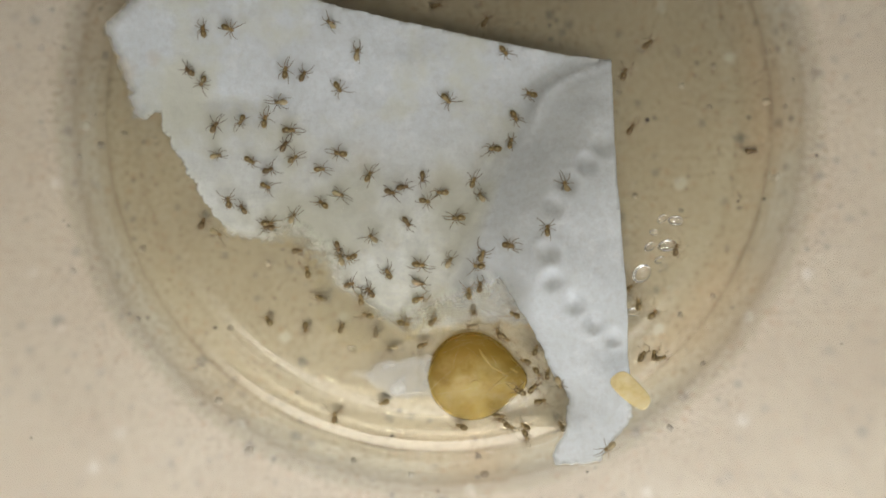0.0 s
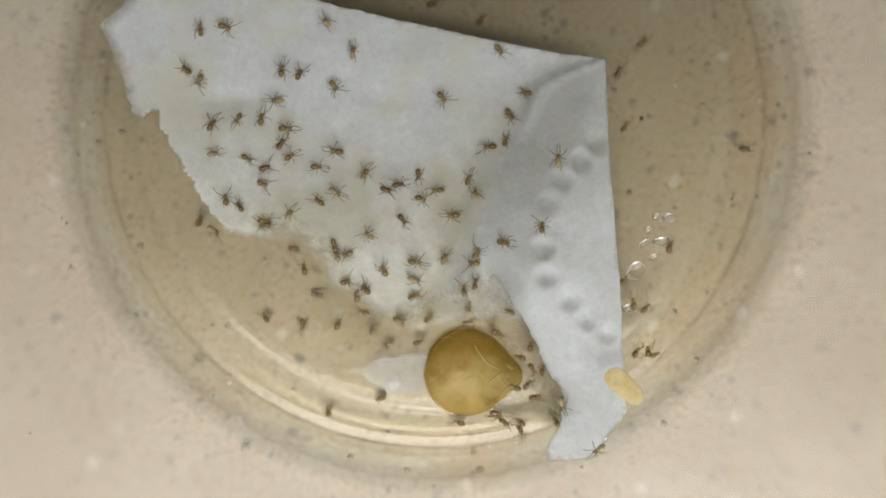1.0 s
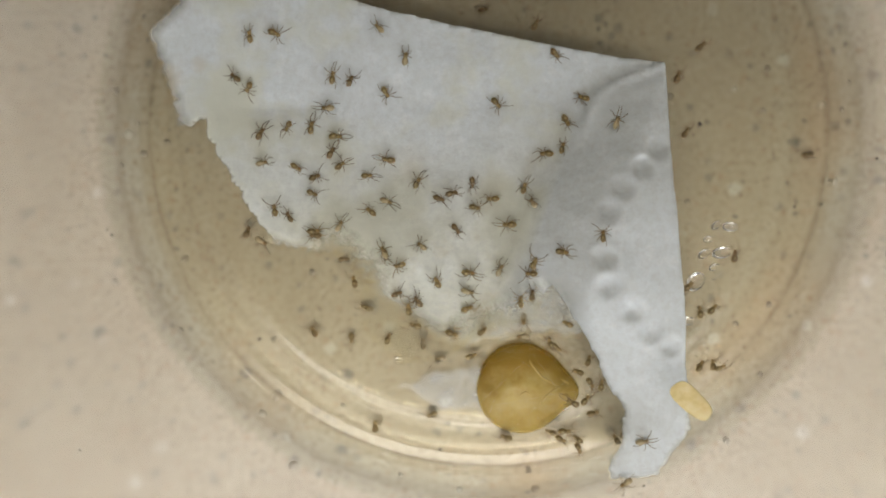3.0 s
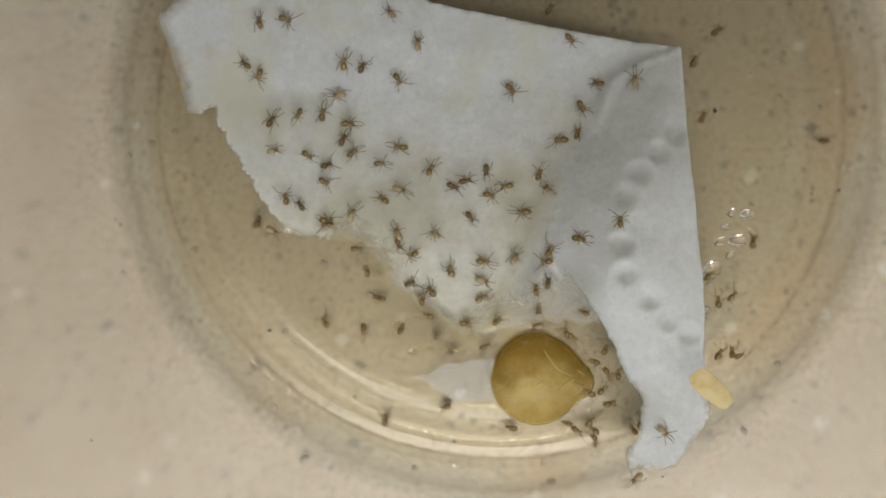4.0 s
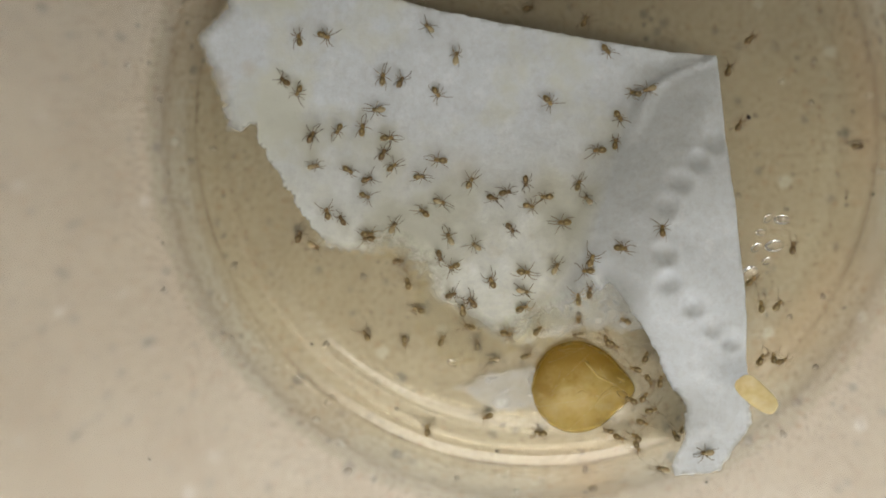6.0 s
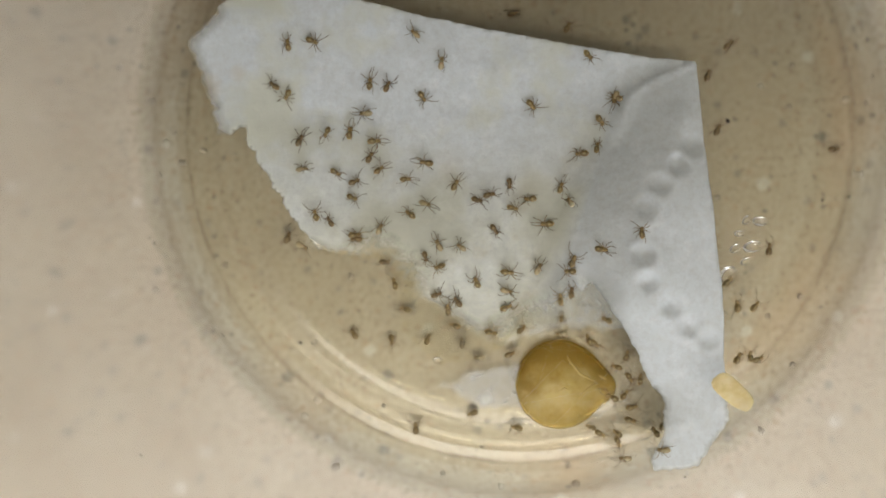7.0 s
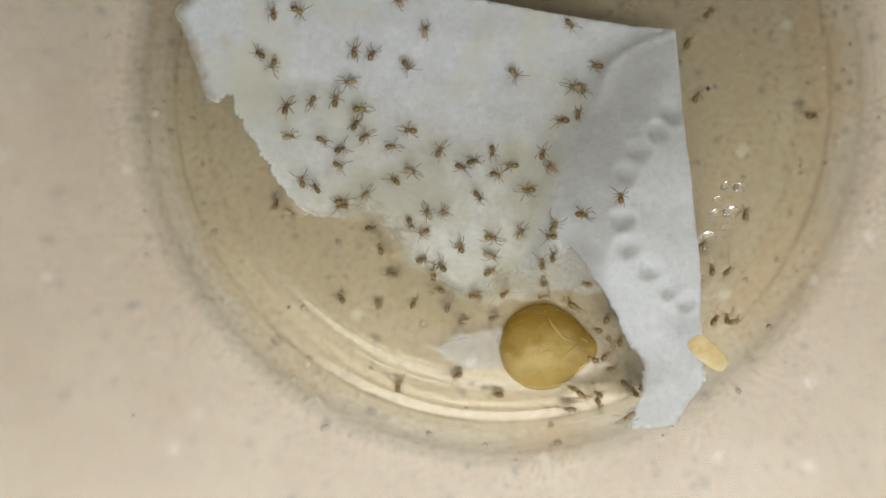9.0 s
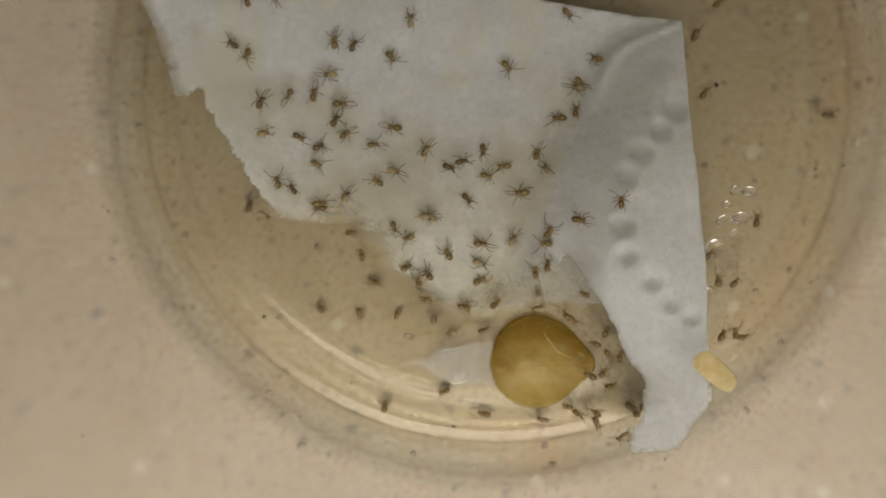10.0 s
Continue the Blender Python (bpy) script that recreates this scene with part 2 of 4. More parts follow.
def cup_plastic():
    """Clear, faintly tan base; the sides are scuffed and blur what lies behind."""
    m, nodes, links, b = material("cup_plastic", 0.05, Transmission_Weight=1.0, IOR=1.42, Coat_Weight=0.42, Coat_Roughness=0.24)
    at = coords(nodes, links, 1000.0)
    around = nodes.new("ShaderNodeVectorMath")
    around.operation = "DISTANCE"
    flat = nodes.new("ShaderNodeVectorMath")
    flat.operation = "MULTIPLY"
    flat.inputs[1].default_value = (1, 1, 0)
    links.new(at, flat.inputs[0])
    links.new(flat.outputs[0], around.inputs[0])
    around.inputs[1].default_value = (CUP[0], CUP[1], 0)
    away = around.outputs["Value"]
    up = calc(nodes, links, "MULTIPLY_ADD", away, 1.4, -51.8, clamp=True)
    side = calc(nodes, links, "MULTIPLY_ADD", away, 1.6, -60.6, clamp=True)
    scuffed = calc(nodes, links, "MULTIPLY_ADD", around.outputs["Value"], 0.5, -18.85, clamp=True)
    scuff = noise_tex(nodes, links, at, 0.3, 5.0, 0.6)
    # the heel's grey refraction is put into the tint, by radius
    heel = calc(nodes, links, "MULTIPLY_ADD", away, 0.8, -27.6, clamp=True)
    tint = mix(nodes, links, heel, (0.63, 0.612, 0.525), (0.68, 0.69, 0.66))
    # patchy tan tint on the outer rings; the groove's dark refraction line is painted in
    film = noise_tex(nodes, links, at, 0.05, 3.0)
    outer = calc(nodes, links, "MULTIPLY_ADD", away, 0.4, -12.4, clamp=True)
    tint = mix(nodes, links, calc(nodes, links, "MULTIPLY", ramp(nodes, links, film.outputs["Fac"], [(0.45, grey(0)), (0.65, grey(0.65))]), outer), tint, (0.645, 0.57, 0.465))
    groove = calc(nodes, links, "ABSOLUTE", calc(nodes, links, "SUBTRACT", away, 34.42))
    groove = calc(nodes, links, "MULTIPLY_ADD", groove, -3.2, 1.0, clamp=True)
    groove_noise = noise_tex(nodes, links, at, 0.16, 4.0, 0.6)
    tint = mix(nodes, links, calc(nodes, links, "MULTIPLY", groove, ramp(nodes, links, groove_noise.outputs["Fac"], [(0.36, grey(0.1)), (0.6, grey(0.75))])), tint, (0.40, 0.36, 0.29))
    links.new(mix(nodes, links, side, tint, (1.0, 1.0, 1.0)), b.inputs["Base Color"])
    # the standing ring is worn dull
    worn = calc(nodes, links, "MULTIPLY_ADD", calc(nodes, links, "ABSOLUTE", calc(nodes, links, "SUBTRACT", away, 33.8)), -1.0, 1.25, clamp=True)
    lip = calc(nodes, links, "MULTIPLY_ADD", calc(nodes, links, "ABSOLUTE", calc(nodes, links, "SUBTRACT", away, 30.2)), -1.0, 1.4, clamp=True)
    worn = calc(nodes, links, "MAXIMUM", worn, calc(nodes, links, "MULTIPLY", lip, 0.9))
    dull = calc(nodes, links, "MULTIPLY_ADD", worn, 0.24, 0.02)
    links.new(calc(nodes, links, "MULTIPLY_ADD", scuffed, 0.17, dull), b.inputs["Roughness"])
    through_haze = nodes.new("ShaderNodeBsdfTranslucent")
    through_haze.inputs["Color"].default_value = (0.95, 0.93, 0.88, 1)
    front_haze = nodes.new("ShaderNodeBsdfDiffuse")
    front_haze.inputs["Color"].default_value = (0.95, 0.93, 0.88, 1)
    links.new(calc(nodes, links, "MULTIPLY_ADD", up, -0.30, 1.42), b.inputs["IOR"])
    haze = nodes.new("ShaderNodeMixShader")
    haze.inputs[0].default_value = 0.5
    links.new(through_haze.outputs[0], haze.inputs[1])
    links.new(front_haze.outputs[0], haze.inputs[2])
    out = nodes.new("ShaderNodeMixShader")
    links.new(calc(nodes, links, "MULTIPLY", up, calc(nodes, links, "MULTIPLY_ADD", scuff.outputs["Fac"], 0.10, 0.02)), out.inputs[0])
    links.new(b.outputs[0], out.inputs[1])
    links.new(haze.outputs[0], out.inputs[2])
    links.new(out.outputs[0], nodes["Material Output"].inputs["Surface"])
    return m


def flake_material():
    m, nodes, links, b = material("pale_wax", 0.5, Subsurface_Weight=0.3)
    b.inputs["Subsurface Radius"].default_value = (0.001, 0.0008, 0.0004)
    at = coords(nodes, links, 1000.0)
    n = noise_tex(nodes, links, at, 0.9, 5.0, 0.6)
    links.new(ramp(nodes, links, n.outputs["Fac"], [(0.35, (0.60, 0.47, 0.20)), (0.5, (0.70, 0.58, 0.29)), (0.7, (0.76, 0.67, 0.40))]), b.inputs["Base Color"])
    bump(nodes, links, n.outputs["Fac"], b, 0.2, 0.0002)
    clear = nodes.new("ShaderNodeBsdfTransparent")
    out = nodes.new("ShaderNodeMixShader")
    out.inputs[0].default_value = 0.18
    links.new(b.outputs[0], out.inputs[1])
    links.new(clear.outputs[0], out.inputs[2])
    links.new(out.outputs[0], nodes["Material Output"].inputs["Surface"])
    return m


def body_material(name, edge, ring, middle):
    m, nodes, links, b = material(name, 0.45, Subsurface_Weight=0.15)
    b.inputs["Subsurface Radius"].default_value = (0.0004, 0.0002, 0.0001)
    tc = nodes.new("ShaderNodeTexCoord")
    mp = nodes.new("ShaderNodeMapping")
    mp.vector_type = "POINT"
    mp.inputs["Location"].default_value = (-1, -1, 0)
    mp.inputs["Scale"].default_value = (2, 2, 0)
    links.new(tc.outputs["Generated"], mp.inputs["Vector"])
    far = nodes.new("ShaderNodeVectorMath")
    far.operation = "LENGTH"
    links.new(mp.outputs[0], far.inputs[0])
    at = coords(nodes, links, 1000.0)
    grain = noise_tex(nodes, links, at, 5.0, 3.0)
    rim = calc(nodes, links, "MULTIPLY_ADD", grain.outputs["Fac"], 0.35, calc(nodes, links, "SUBTRACT", far.outputs["Value"], 0.17))
    col = ramp(nodes, links, rim, [(0.18, middle), (0.42, ring), (0.72, ring), (0.95, edge)])
    links.new(col, b.inputs["Base Color"])
    return m


def leg_material(name, light, dark):
    m, nodes, links, b = material(name, 0.45)
    at = coords(nodes, links, 1000.0)
    far = nodes.new("ShaderNodeVectorMath")
    far.operation = "LENGTH"
    links.new(at, far.inputs[0])
    bands = calc(nodes, links, "SINE", calc(nodes, links, "MULTIPLY", far.outputs["Value"], 9.0))
    tip = calc(nodes, links, "MULTIPLY_ADD", far.outputs["Value"], 0.35, calc(nodes, links, "MULTIPLY", bands, 0.22), clamp=True)
    links.new(mix(nodes, links, tip, light, dark), b.inputs["Base Color"])
    return m


COUNTER = counter_material()
PAPER, SCRAP, VEIL = paper_material("tissue_paper"), soaked_material(), paper_material("wet_tissue_film", 0.3, 0.70)
CLEAR = cup_plastic()
DARK_CHIP, PALE_CHIP = chip_material("dark_chip", (0.37, 0.34, 0.30), (0.52, 0.455, 0.365)), chip_material("pale_chip", (0.64, 0.61, 0.55), (0.57, 0.52, 0.43))
WATER = material("water", 0.06, (1, 1, 1), Transmission_Weight=1.0, IOR=1.33)[0]
AMBER = amber_material()
SKIN = material("dried_gel_skin", 0.45, (0.44, 0.31, 0.085), Subsurface_Weight=0.3)[0]
FLAKE = flake_material()
WALL = material("painted_wall", 0.8, (0.82, 0.81, 0.78))[0]
DIRT = material("dropping", 0.6, (0.035, 0.025, 0.018))[0]
SILK = material("silk", 0.4, (0.8, 0.8, 0.78), Transmission_Weight=0.5)[0]
LAMP = material("lamp_glass", 0.5, (0.9, 0.9, 0.9))[0]
TONES = {
    "brown": (body_material("brown_abdomen", (0.355, 0.265, 0.110), (0.130, 0.088, 0.028), (0.320, 0.248, 0.108)),
              body_material("brown_head", (0.350, 0.255, 0.105), (0.265, 0.185, 0.070), (0.170, 0.113, 0.040)),
              leg_material("brown_leg", (0.225, 0.155, 0.072), (0.068, 0.048, 0.030))),
    "dark": (body_material("dark_abdomen", (0.270, 0.190, 0.078), (0.105, 0.068, 0.023), (0.230, 0.165, 0.068)),
             body_material("dark_head", (0.245, 0.165, 0.065), (0.165, 0.105, 0.038), (0.100, 0.062, 0.023)),
             leg_material("dark_leg", (0.160, 0.102, 0.048), (0.045, 0.030, 0.020))),
    "pale": (body_material("pale_abdomen", (0.430, 0.370, 0.245), (0.310, 0.250, 0.140), (0.370, 0.300, 0.170)),
             body_material("pale_head", (0.340, 0.255, 0.120), (0.230, 0.162, 0.066), (0.140, 0.095, 0.038)),
             leg_material("pale_leg", (0.220, 0.168, 0.092), (0.065, 0.050, 0.036))),
}


# ---------------------------------------------------------------- mesh helpers
def mesh_object(name, bm, mat, parent=None, smooth=True):
    me = bpy.data.meshes.new(name)
    bmesh.ops.recalc_face_normals(bm, faces=bm.faces)
    bm.to_mesh(me)
    bm.free()
    if smooth:
        me.polygons.foreach_set("use_smooth", [True] * len(me.polygons))
    me.materials.append(mat)
    ob = new(name, me)
    ob.parent = parent
    return ob


def part(name, bm, mat, parent, label=""):
    ob = mesh_object(name, bm, mat, parent)
    return tagged(ob, label) if label else ob


def box(bm, x0, x1, y0, y1, z0, z1):
    vs = [bm.verts.new((x, y, z)) for x in (x0, x1) for y in (y0, y1) for z in (z0, z1)]
    for f in ((0, 1, 3, 2), (4, 6, 7, 5), (0, 4, 5, 1), (2, 3, 7, 6), (0, 2, 6, 4), (1, 5, 7, 3)):
        bm.faces.new([vs[i] for i in f])


def box_object(name, sides, mat, label="", category="", kind="structure"):
    bm = bmesh.new()
    box(bm, *sides)
    ob = mesh_object(name, bm, mat, smooth=False)
    return tagged(ob, label, category, kind=kind)


def lathe(profile, steps=160, centre=(0, 0)):
    bm = bmesh.new()
    rings = []
    for r, z in profile:
        if r == 0:
            rings.append([bm.verts.new((centre[0] * MM, centre[1] * MM, z * MM))])
        else:
            rings.append([bm.verts.new(((centre[0] + r * math.cos(a)) * MM, (centre[1] + r * math.sin(a)) * MM, z * MM))
                          for a in (2 * math.pi * i / steps for i in range(steps))])
    loop = zip(rings, rings[1:]) if profile[0][0] == 0 else zip(rings, rings[1:] + rings[:1])
    for a, b in loop:
        for i in range(steps):
            j = (i + 1) % steps
            quad = [a[i % len(a)], a[j % len(a)], b[j % len(b)], b[i % len(b)]]
            quad = [v for k, v in enumerate(quad) if v not in quad[:k]]
            if len(quad) > 2:
                bm.faces.new(quad)
    return bm


def tube(bm, points, radii, sides=5):
    rings = []
    for k, (p, r) in enumerate(zip(points, radii)):
        a, b = points[max(0, k - 1)], points[min(len(points) - 1, k + 1)]
        q = (b - a).to_track_quat("Z", "Y")
        rings.append([bm.verts.new(p + q @ Vector((r * math.cos(2 * math.pi * i / sides), r * math.sin(2 * math.pi * i / sides), 0))) for i in range(sides)])
    for a, b in zip(rings, rings[1:]):
        for i in range(sides):
            bm.faces.new((a[i], a[(i + 1) % sides], b[(i + 1) % sides], b[i]))
    bm.faces.new(rings[0][::-1])
    bm.faces.new(rings[-1])


def ellipsoid(bm, centre, size, segments=14, rings=9, shape=None):
    made = bmesh.ops.create_uvsphere(bm, u_segments=segments, v_segments=rings, radius=1)["verts"]
    for v in made:
        c = Vector(v.co)
        if shape:
            c = shape(c)
        v.co = Vector([(o + s * k) * MM for o, s, k in zip(centre, size, c)])


# ---------------------------------------------------------------- the room
COUNTER_SLAB = box_object("counter", (-1.2, 1.2, -0.40, 0.36, -0.04, 0.00055), COUNTER, "cream speckled solid-surface kitchen counter", "counter")
box_object("wall_north", (-1.6, 1.6, 0.364, 0.46, -0.9, 1.4), WALL, "plain painted wall behind the counter", "wall")
box_object("wall_south", (-1.6, 1.6, -2.1, -2.0, -0.9, 1.4), WALL, "plain painted wall", "wall")
box_object("wall_west", (-1.7, -1.604, -2.1, 0.46, -0.9, 1.4), WALL, "plain painted wall", "wall")
box_object("wall_east", (1.604, 1.7, -2.1, 0.46, -0.9, 1.4), WALL, "plain painted wall", "wall")
box_object("ceiling", (-1.7, 1.7, -2.1, 0.46, 1.404, 1.5), WALL, "plain white ceiling", "ceiling")
box_object("floor", (-1.7, 1.7, -2.1, 0.46, -1.0, -0.904), WALL, "plain floor", "floor")
# unseen block, added to cut the lamp's light towards the north
box_object("shade_block", (-1.2, 0.235, -0.164, 0.36, 0.45, 1.1), WALL, "plain unseen block over the counter, added for shade", "cabinet")


def ceiling_lamp():
    root = new("ceiling_lamp")
    bm = bmesh.new()
    box(bm, -0.75, 0.75, -0.62, -0.28, 1.375, 1.404)
    part("housing", bm, LAMP, root)
    tagged(root, "plain long ceiling lamp, lit", "ceiling lamp")


ceiling_lamp()


# ---------------------------------------------------------------- cup


def plastic_cup():
    root = new("clear_cup")
    def bead(r, z, half, high):
        return [(r + half * (1 - i / 6), z + high * 0.5 * (1 - math.cos(math.pi * i / 6))) for i in range(13)]
    outside = [(0, 0.75), (20, 0.75), (31.0, 0.75), (31.3, 0.75), (31.9, 0.56), (33.6, 0.56), (34.6, 0.75), (36.6, 1.1), (37.9, 1.7), (38.6, 2.7), (39.3, 5.6), (40.2, 8.4), (42.0, 15), (48.6, 42.0), (49.2, 42.8)]
    inside = [(48.2, 43.2), (47.5, 42.0), (40.9, 15), (39.1, 8.4), (38.3, 5.9)]
    # the heel is moulded in fine ripples
    inside += [(r, 2.3 + 0.9 * ((r - 35.3) / 2.6) ** 2 + 2.0 * max(0.0, (r - 37.2) / 0.9) ** 2 + 0.012 * math.sin(7 * r) + 0.005 * math.sin(17 * r)) for r in (38.1 - 0.1 * i for i in range(27))]
    step_ring = [(34.47, 2.06), (34.44, 2.02), (34.40, 2.03)]
    step_ring += [(33.25 + d, 2.14 - 0.052 * d - 0.003 * d * d) for d in (1.1 - 0.11 * i for i in range(11))]
    step_ring += [(32.95, 2.08), (32.5, 1.98), (32.2, 1.82), (31.9, 1.66), (31.6, 1.54), (31.2, 1.48)]
    bowl = outside + inside + [(35.3, 2.25), (35.18, 2.38), (35.08, 2.43), (34.95, 2.452), (34.8, 2.472), (34.66, 2.488), (34.58, 2.46), (34.5, 2.3), (34.43, 2.12)] + step_ring + [(30.3, 1.45), (30.15, 1.475), (30.0, 1.495), (29.85, 1.515), (29.7, 1.53), (29.6, 1.53), (29.5, 1.51), (29.4, 1.46)] + [(29.2, 1.40), (28.9, 1.4), (20, 1.4), (0, 1.4)]
    part("bowl", lathe(bowl, 220, CUP), CLEAR, root, "clear ringed base and scuffed sides").visible_shadow = False
    rim = [(49.205, 42.8), (50.6, 43.0), (50.8, 43.8), (50.0, 44.3), (48.4, 44.1), (48.21, 43.22)]
    part("rim", lathe(rim, 160, CUP), CLEAR, root, "rolled clear rim").visible_shadow = False
    tagged(root, "clear plastic cup with a ringed base on the counter", "cup")


plastic_cup()


# ---------------------------------------------------------------- tissue
DENTS = [(14.3, -6.7), (12.4, -8.5), (11.1, -10.6), (10.5, -14.9), (10.9, -17.4), (13.0, -19.7), (14.9, -21.8), (15.9, -5.0), (16.9, -23.2)]


def step(v):
    v = min(1.0, max(0.0, v))
    return v * v * (3 - 2 * v)


def paper_z(x, y):
    """Height of the tissue in mm over the counter."""
    plateau = 7.0 + 0.2 * max(0.0, y) - 0.6 * math.exp(-((x + 9) ** 2 + (y + 7) ** 2) / 45)
    z = 2.2 + (plateau - 2.2) / (1 + math.exp(-(y + 19 + 0.15 * x) / 2.0))
    s = x - (9.8 + 0.38 * y + 0.5 * max(0.0, y) ** 2)
    rise = 6.0 * step((6 - y) / 18) + 3.0 * step((-13 - y) / 13)
    k = s + 3.2 * step((-1 - y) / 9)
    if k > 0:
        z += rise * (1 - math.exp(-(k / (3.6 + 2.4 * step((-1 - y) / 9))) ** 1.6)) - 0.25 * max(0.0, s - 6) * step((4 - y) / 8)
    if s > 0:
        z += 0.6 * (1 - math.exp(-s / 0.7)) * step((y + 5) / 4)
    z += 0.7 * math.exp(-((s - 0.7) / 0.7) ** 2) * step((y + 5) / 4)
    edge = 0.87 * (x - 5.5) + 0.5 * (y + 17.5)
    if y < -14:
        z -= 2.5 * math.exp(-max(0.0, edge) / 1.3) * step((-14 - y) / 4) * step((x - 3) / 3) * step((y + 32) / 5)
    return z


def crumple(x, y):
    """Small folds and creases of the sheet, in mm."""
    v = Vector((x * 0.16, y * 0.16, 3.1))
    fold = 0.30 * noise.noise(v) + 0.12 * noise.noise(v * 2.7) + 0.10 * (0.5 - abs(noise.noise(v * 1.7 + Vector((7, 1, 2))))) + 0.04 * noise.noise(v * 9)
    for dx, dy in DENTS:
        fold -= 0.75 * math.exp(-((x - dx) ** 2 + (y - dy) ** 2) / 0.75)
        fold += 0.15 * math.exp(-(math.hypot(x - dx, y - dy) - 1.25) ** 2 / 0.12)
    return fold


def torn_sheet(name, corners, mat, parent, height, cell, ragged, seed, fray):
    """A sheet with the given corners, its sides roughened like torn tissue."""
    rng = random.Random(seed)
    line, widths = [], []
    for (ax, ay, rough), (bx, by, _) in zip(corners, corners[1:] + corners[:1]):
        n = max(2, int(math.hypot(bx - ax, by - ay) / 0.45))
        nx, ny = (by - ay), -(bx - ax)
        k = 1 / max(0.01, math.hypot(nx, ny))
        for i in range(n):
            u = i / n
            x, y = ax + (bx - ax) * u, ay + (by - ay) * u
            off = ragged * rough * (1.3 * noise.noise(Vector((x * 0.7, y * 0.7, seed))) + 0.6 * rng.uniform(-1, 1)) if 0 < i else 0
            line.append(Vector((x + nx * k * off, y + ny * k * off)))
            widths.append(fray(x, y, rough))
    pts = list(line)
    edges = [(i, (i + 1) % len(line)) for i in range(len(line))]
    x0, x1 = min(p.x for p in line), max(p.x for p in line)
    y0, y1 = min(p.y for p in line), max(p.y for p in line)
    for i, j in itertools.product(range(int((x1 - x0) / cell) + 1), range(int((y1 - y0) / cell) + 1)):
        pts.append(Vector((x0 + i * cell + 0.013 * (j % 7), y0 + j * cell + 0.011 * (i % 5))))
    vs, _, faces, *_ = geometry.delaunay_2d_cdt(pts, edges, [], 1, 1e-4)
    bm = bmesh.new()
    bv = [bm.verts.new((v.x * MM, v.y * MM, height(v.x, v.y) * MM)) for v in vs]
    for f in faces:
        bm.faces.new([bv[i] for i in f])
    bmesh.ops.delete(bm, geom=[v for v in bm.verts if not v.link_faces], context="VERTS")
    at = np.array([(v.co.x / MM, v.co.y / MM) for v in bm.verts])
    side, wide = np.array(line), np.array(widths)
    thin = np.zeros(len(at))
    for p, w in zip(side, wide):
        if w > 0:
            thin = np.maximum(thin, 1 - np.hypot(*(at - p).T) / w)
    sheet = part(name, bm, mat, parent)
    sheet.data.attributes.new("fray", "FLOAT", "POINT").data.foreach_set("value", np.clip(thin, 0, 1).astype(np.float32))
    sheet.modifiers.new("thickness", "SOLIDIFY").thickness = 0.00008
    return sheet


def tissue():
    root = new("tissue")
    # x, y in mm and how ragged the side after that corner is
    corners = [(-31.9, 7.1, 0.5), (-31.0, 4.7, 1), (-30.0, 0.5, 1), (-29.4, -1.8, 1), (-26.7, -1.1, 1), (-25.7, -4.5, 1), (-22.9, -9.3, 0.7), (-20.2, -13.5, 1),
               (-14.4, -14.4, 1), (-12.0, -16.6, 1.2), (-12.6, -21.5, 1.4), (-8.6, -25.6, 1.4), (-3.4, -24.6, 1.2), (0.4, -22.0, 0.8), (4.6, -20.7, 0.6), (6.1, -17.3, 0.3), (7.6, -19.6, 0.4),
               (10.2, -24.2, 0.4), (12.7, -29.8, 0.3), (12.2, -32.2, 0.4), (10.9, -34.6, 0.4), (11.3, -35.8, 0.5), (15.9, -35.8, 0.5), (19.4, -31.4, 0.4),
               (18.5, -25.4, 0.12), (17.1, -8.8, 0.12), (17.2, 3.5, 0.15), (12.8, 4.0, 0.2), (4.6, 5.7, 0.3), (-8.9, 8.7, 0.3), (-18.9, 11.6, 0.3), (-24.0, 12.6, 0.3), (-28.0, 10.6, 0.3)]
    torn_sheet("sheet", corners, PAPER, root, lambda x, y: paper_z(x, y) + crumple(x, y), 0.42, 0.32, 4,
               lambda x, y, rough: 4.6 if -15 < x < 5 and -27 < y < -14 else 1.3 if -21 < x < 5 and -27 < y < -12.5 else (1.3 if x < -28.5 else 0.5 if y < -28 else 0.25 if rough >= 0.5 else 0.0))
    corners = [(-3.5, -19.6, 0.6), (1.0, -17.6, 0.6), (6.2, -15.0, 0.6), (9.4, -18.0, 0.6), (10.6, -22.4, 0.6), (8.6, -23.0, 1), (4.6, -22.5, 1), (0.2, -23.4, 1), (-3.4, -24.0, 1)]
    torn_sheet("soaked_layer", corners, VEIL, root, lambda x, y: FLOOR_Z + 0.7 + 0.28 * (y + 25.5) + 0.3 * noise.noise(Vector((x * 0.3, y * 0.3, 2))), 0.5, 0.4, 6, lambda x, y, rough: 2.6 if rough >= 1 else 0.0)
    tagged(root, "torn folded white tissue with a soaked lower part in the cup", "tissue paper")
    scrap = new("tissue_scrap")
    corners = [(-11.6, -27.6, 1), (-8.6, -25.3, 1), (-4.5, -25.2, 1), (-0.2, -24.2, 1), (0.0, -26.6, 0.3), (0.2, -31.0, 1), (-2.8, -31.8, 1), (-7.5, -30.6, 1)]
    torn_sheet("scrap", corners, SCRAP, scrap, lambda x, y: FLOOR_Z + 0.05 + 0.35 * step((-1.6 - x) / 3) + 0.25 * noise.noise(Vector((x * 0.3, y * 0.3, 9))) ** 2, 0.5, 0.4, 8, lambda x, y, rough: 2.2 if x < -7 else 1.5 if x < -1 else 0.5)
    tagged(scrap, "soaked white scrap of tissue flat on the cup floor", "tissue paper")


tissue()


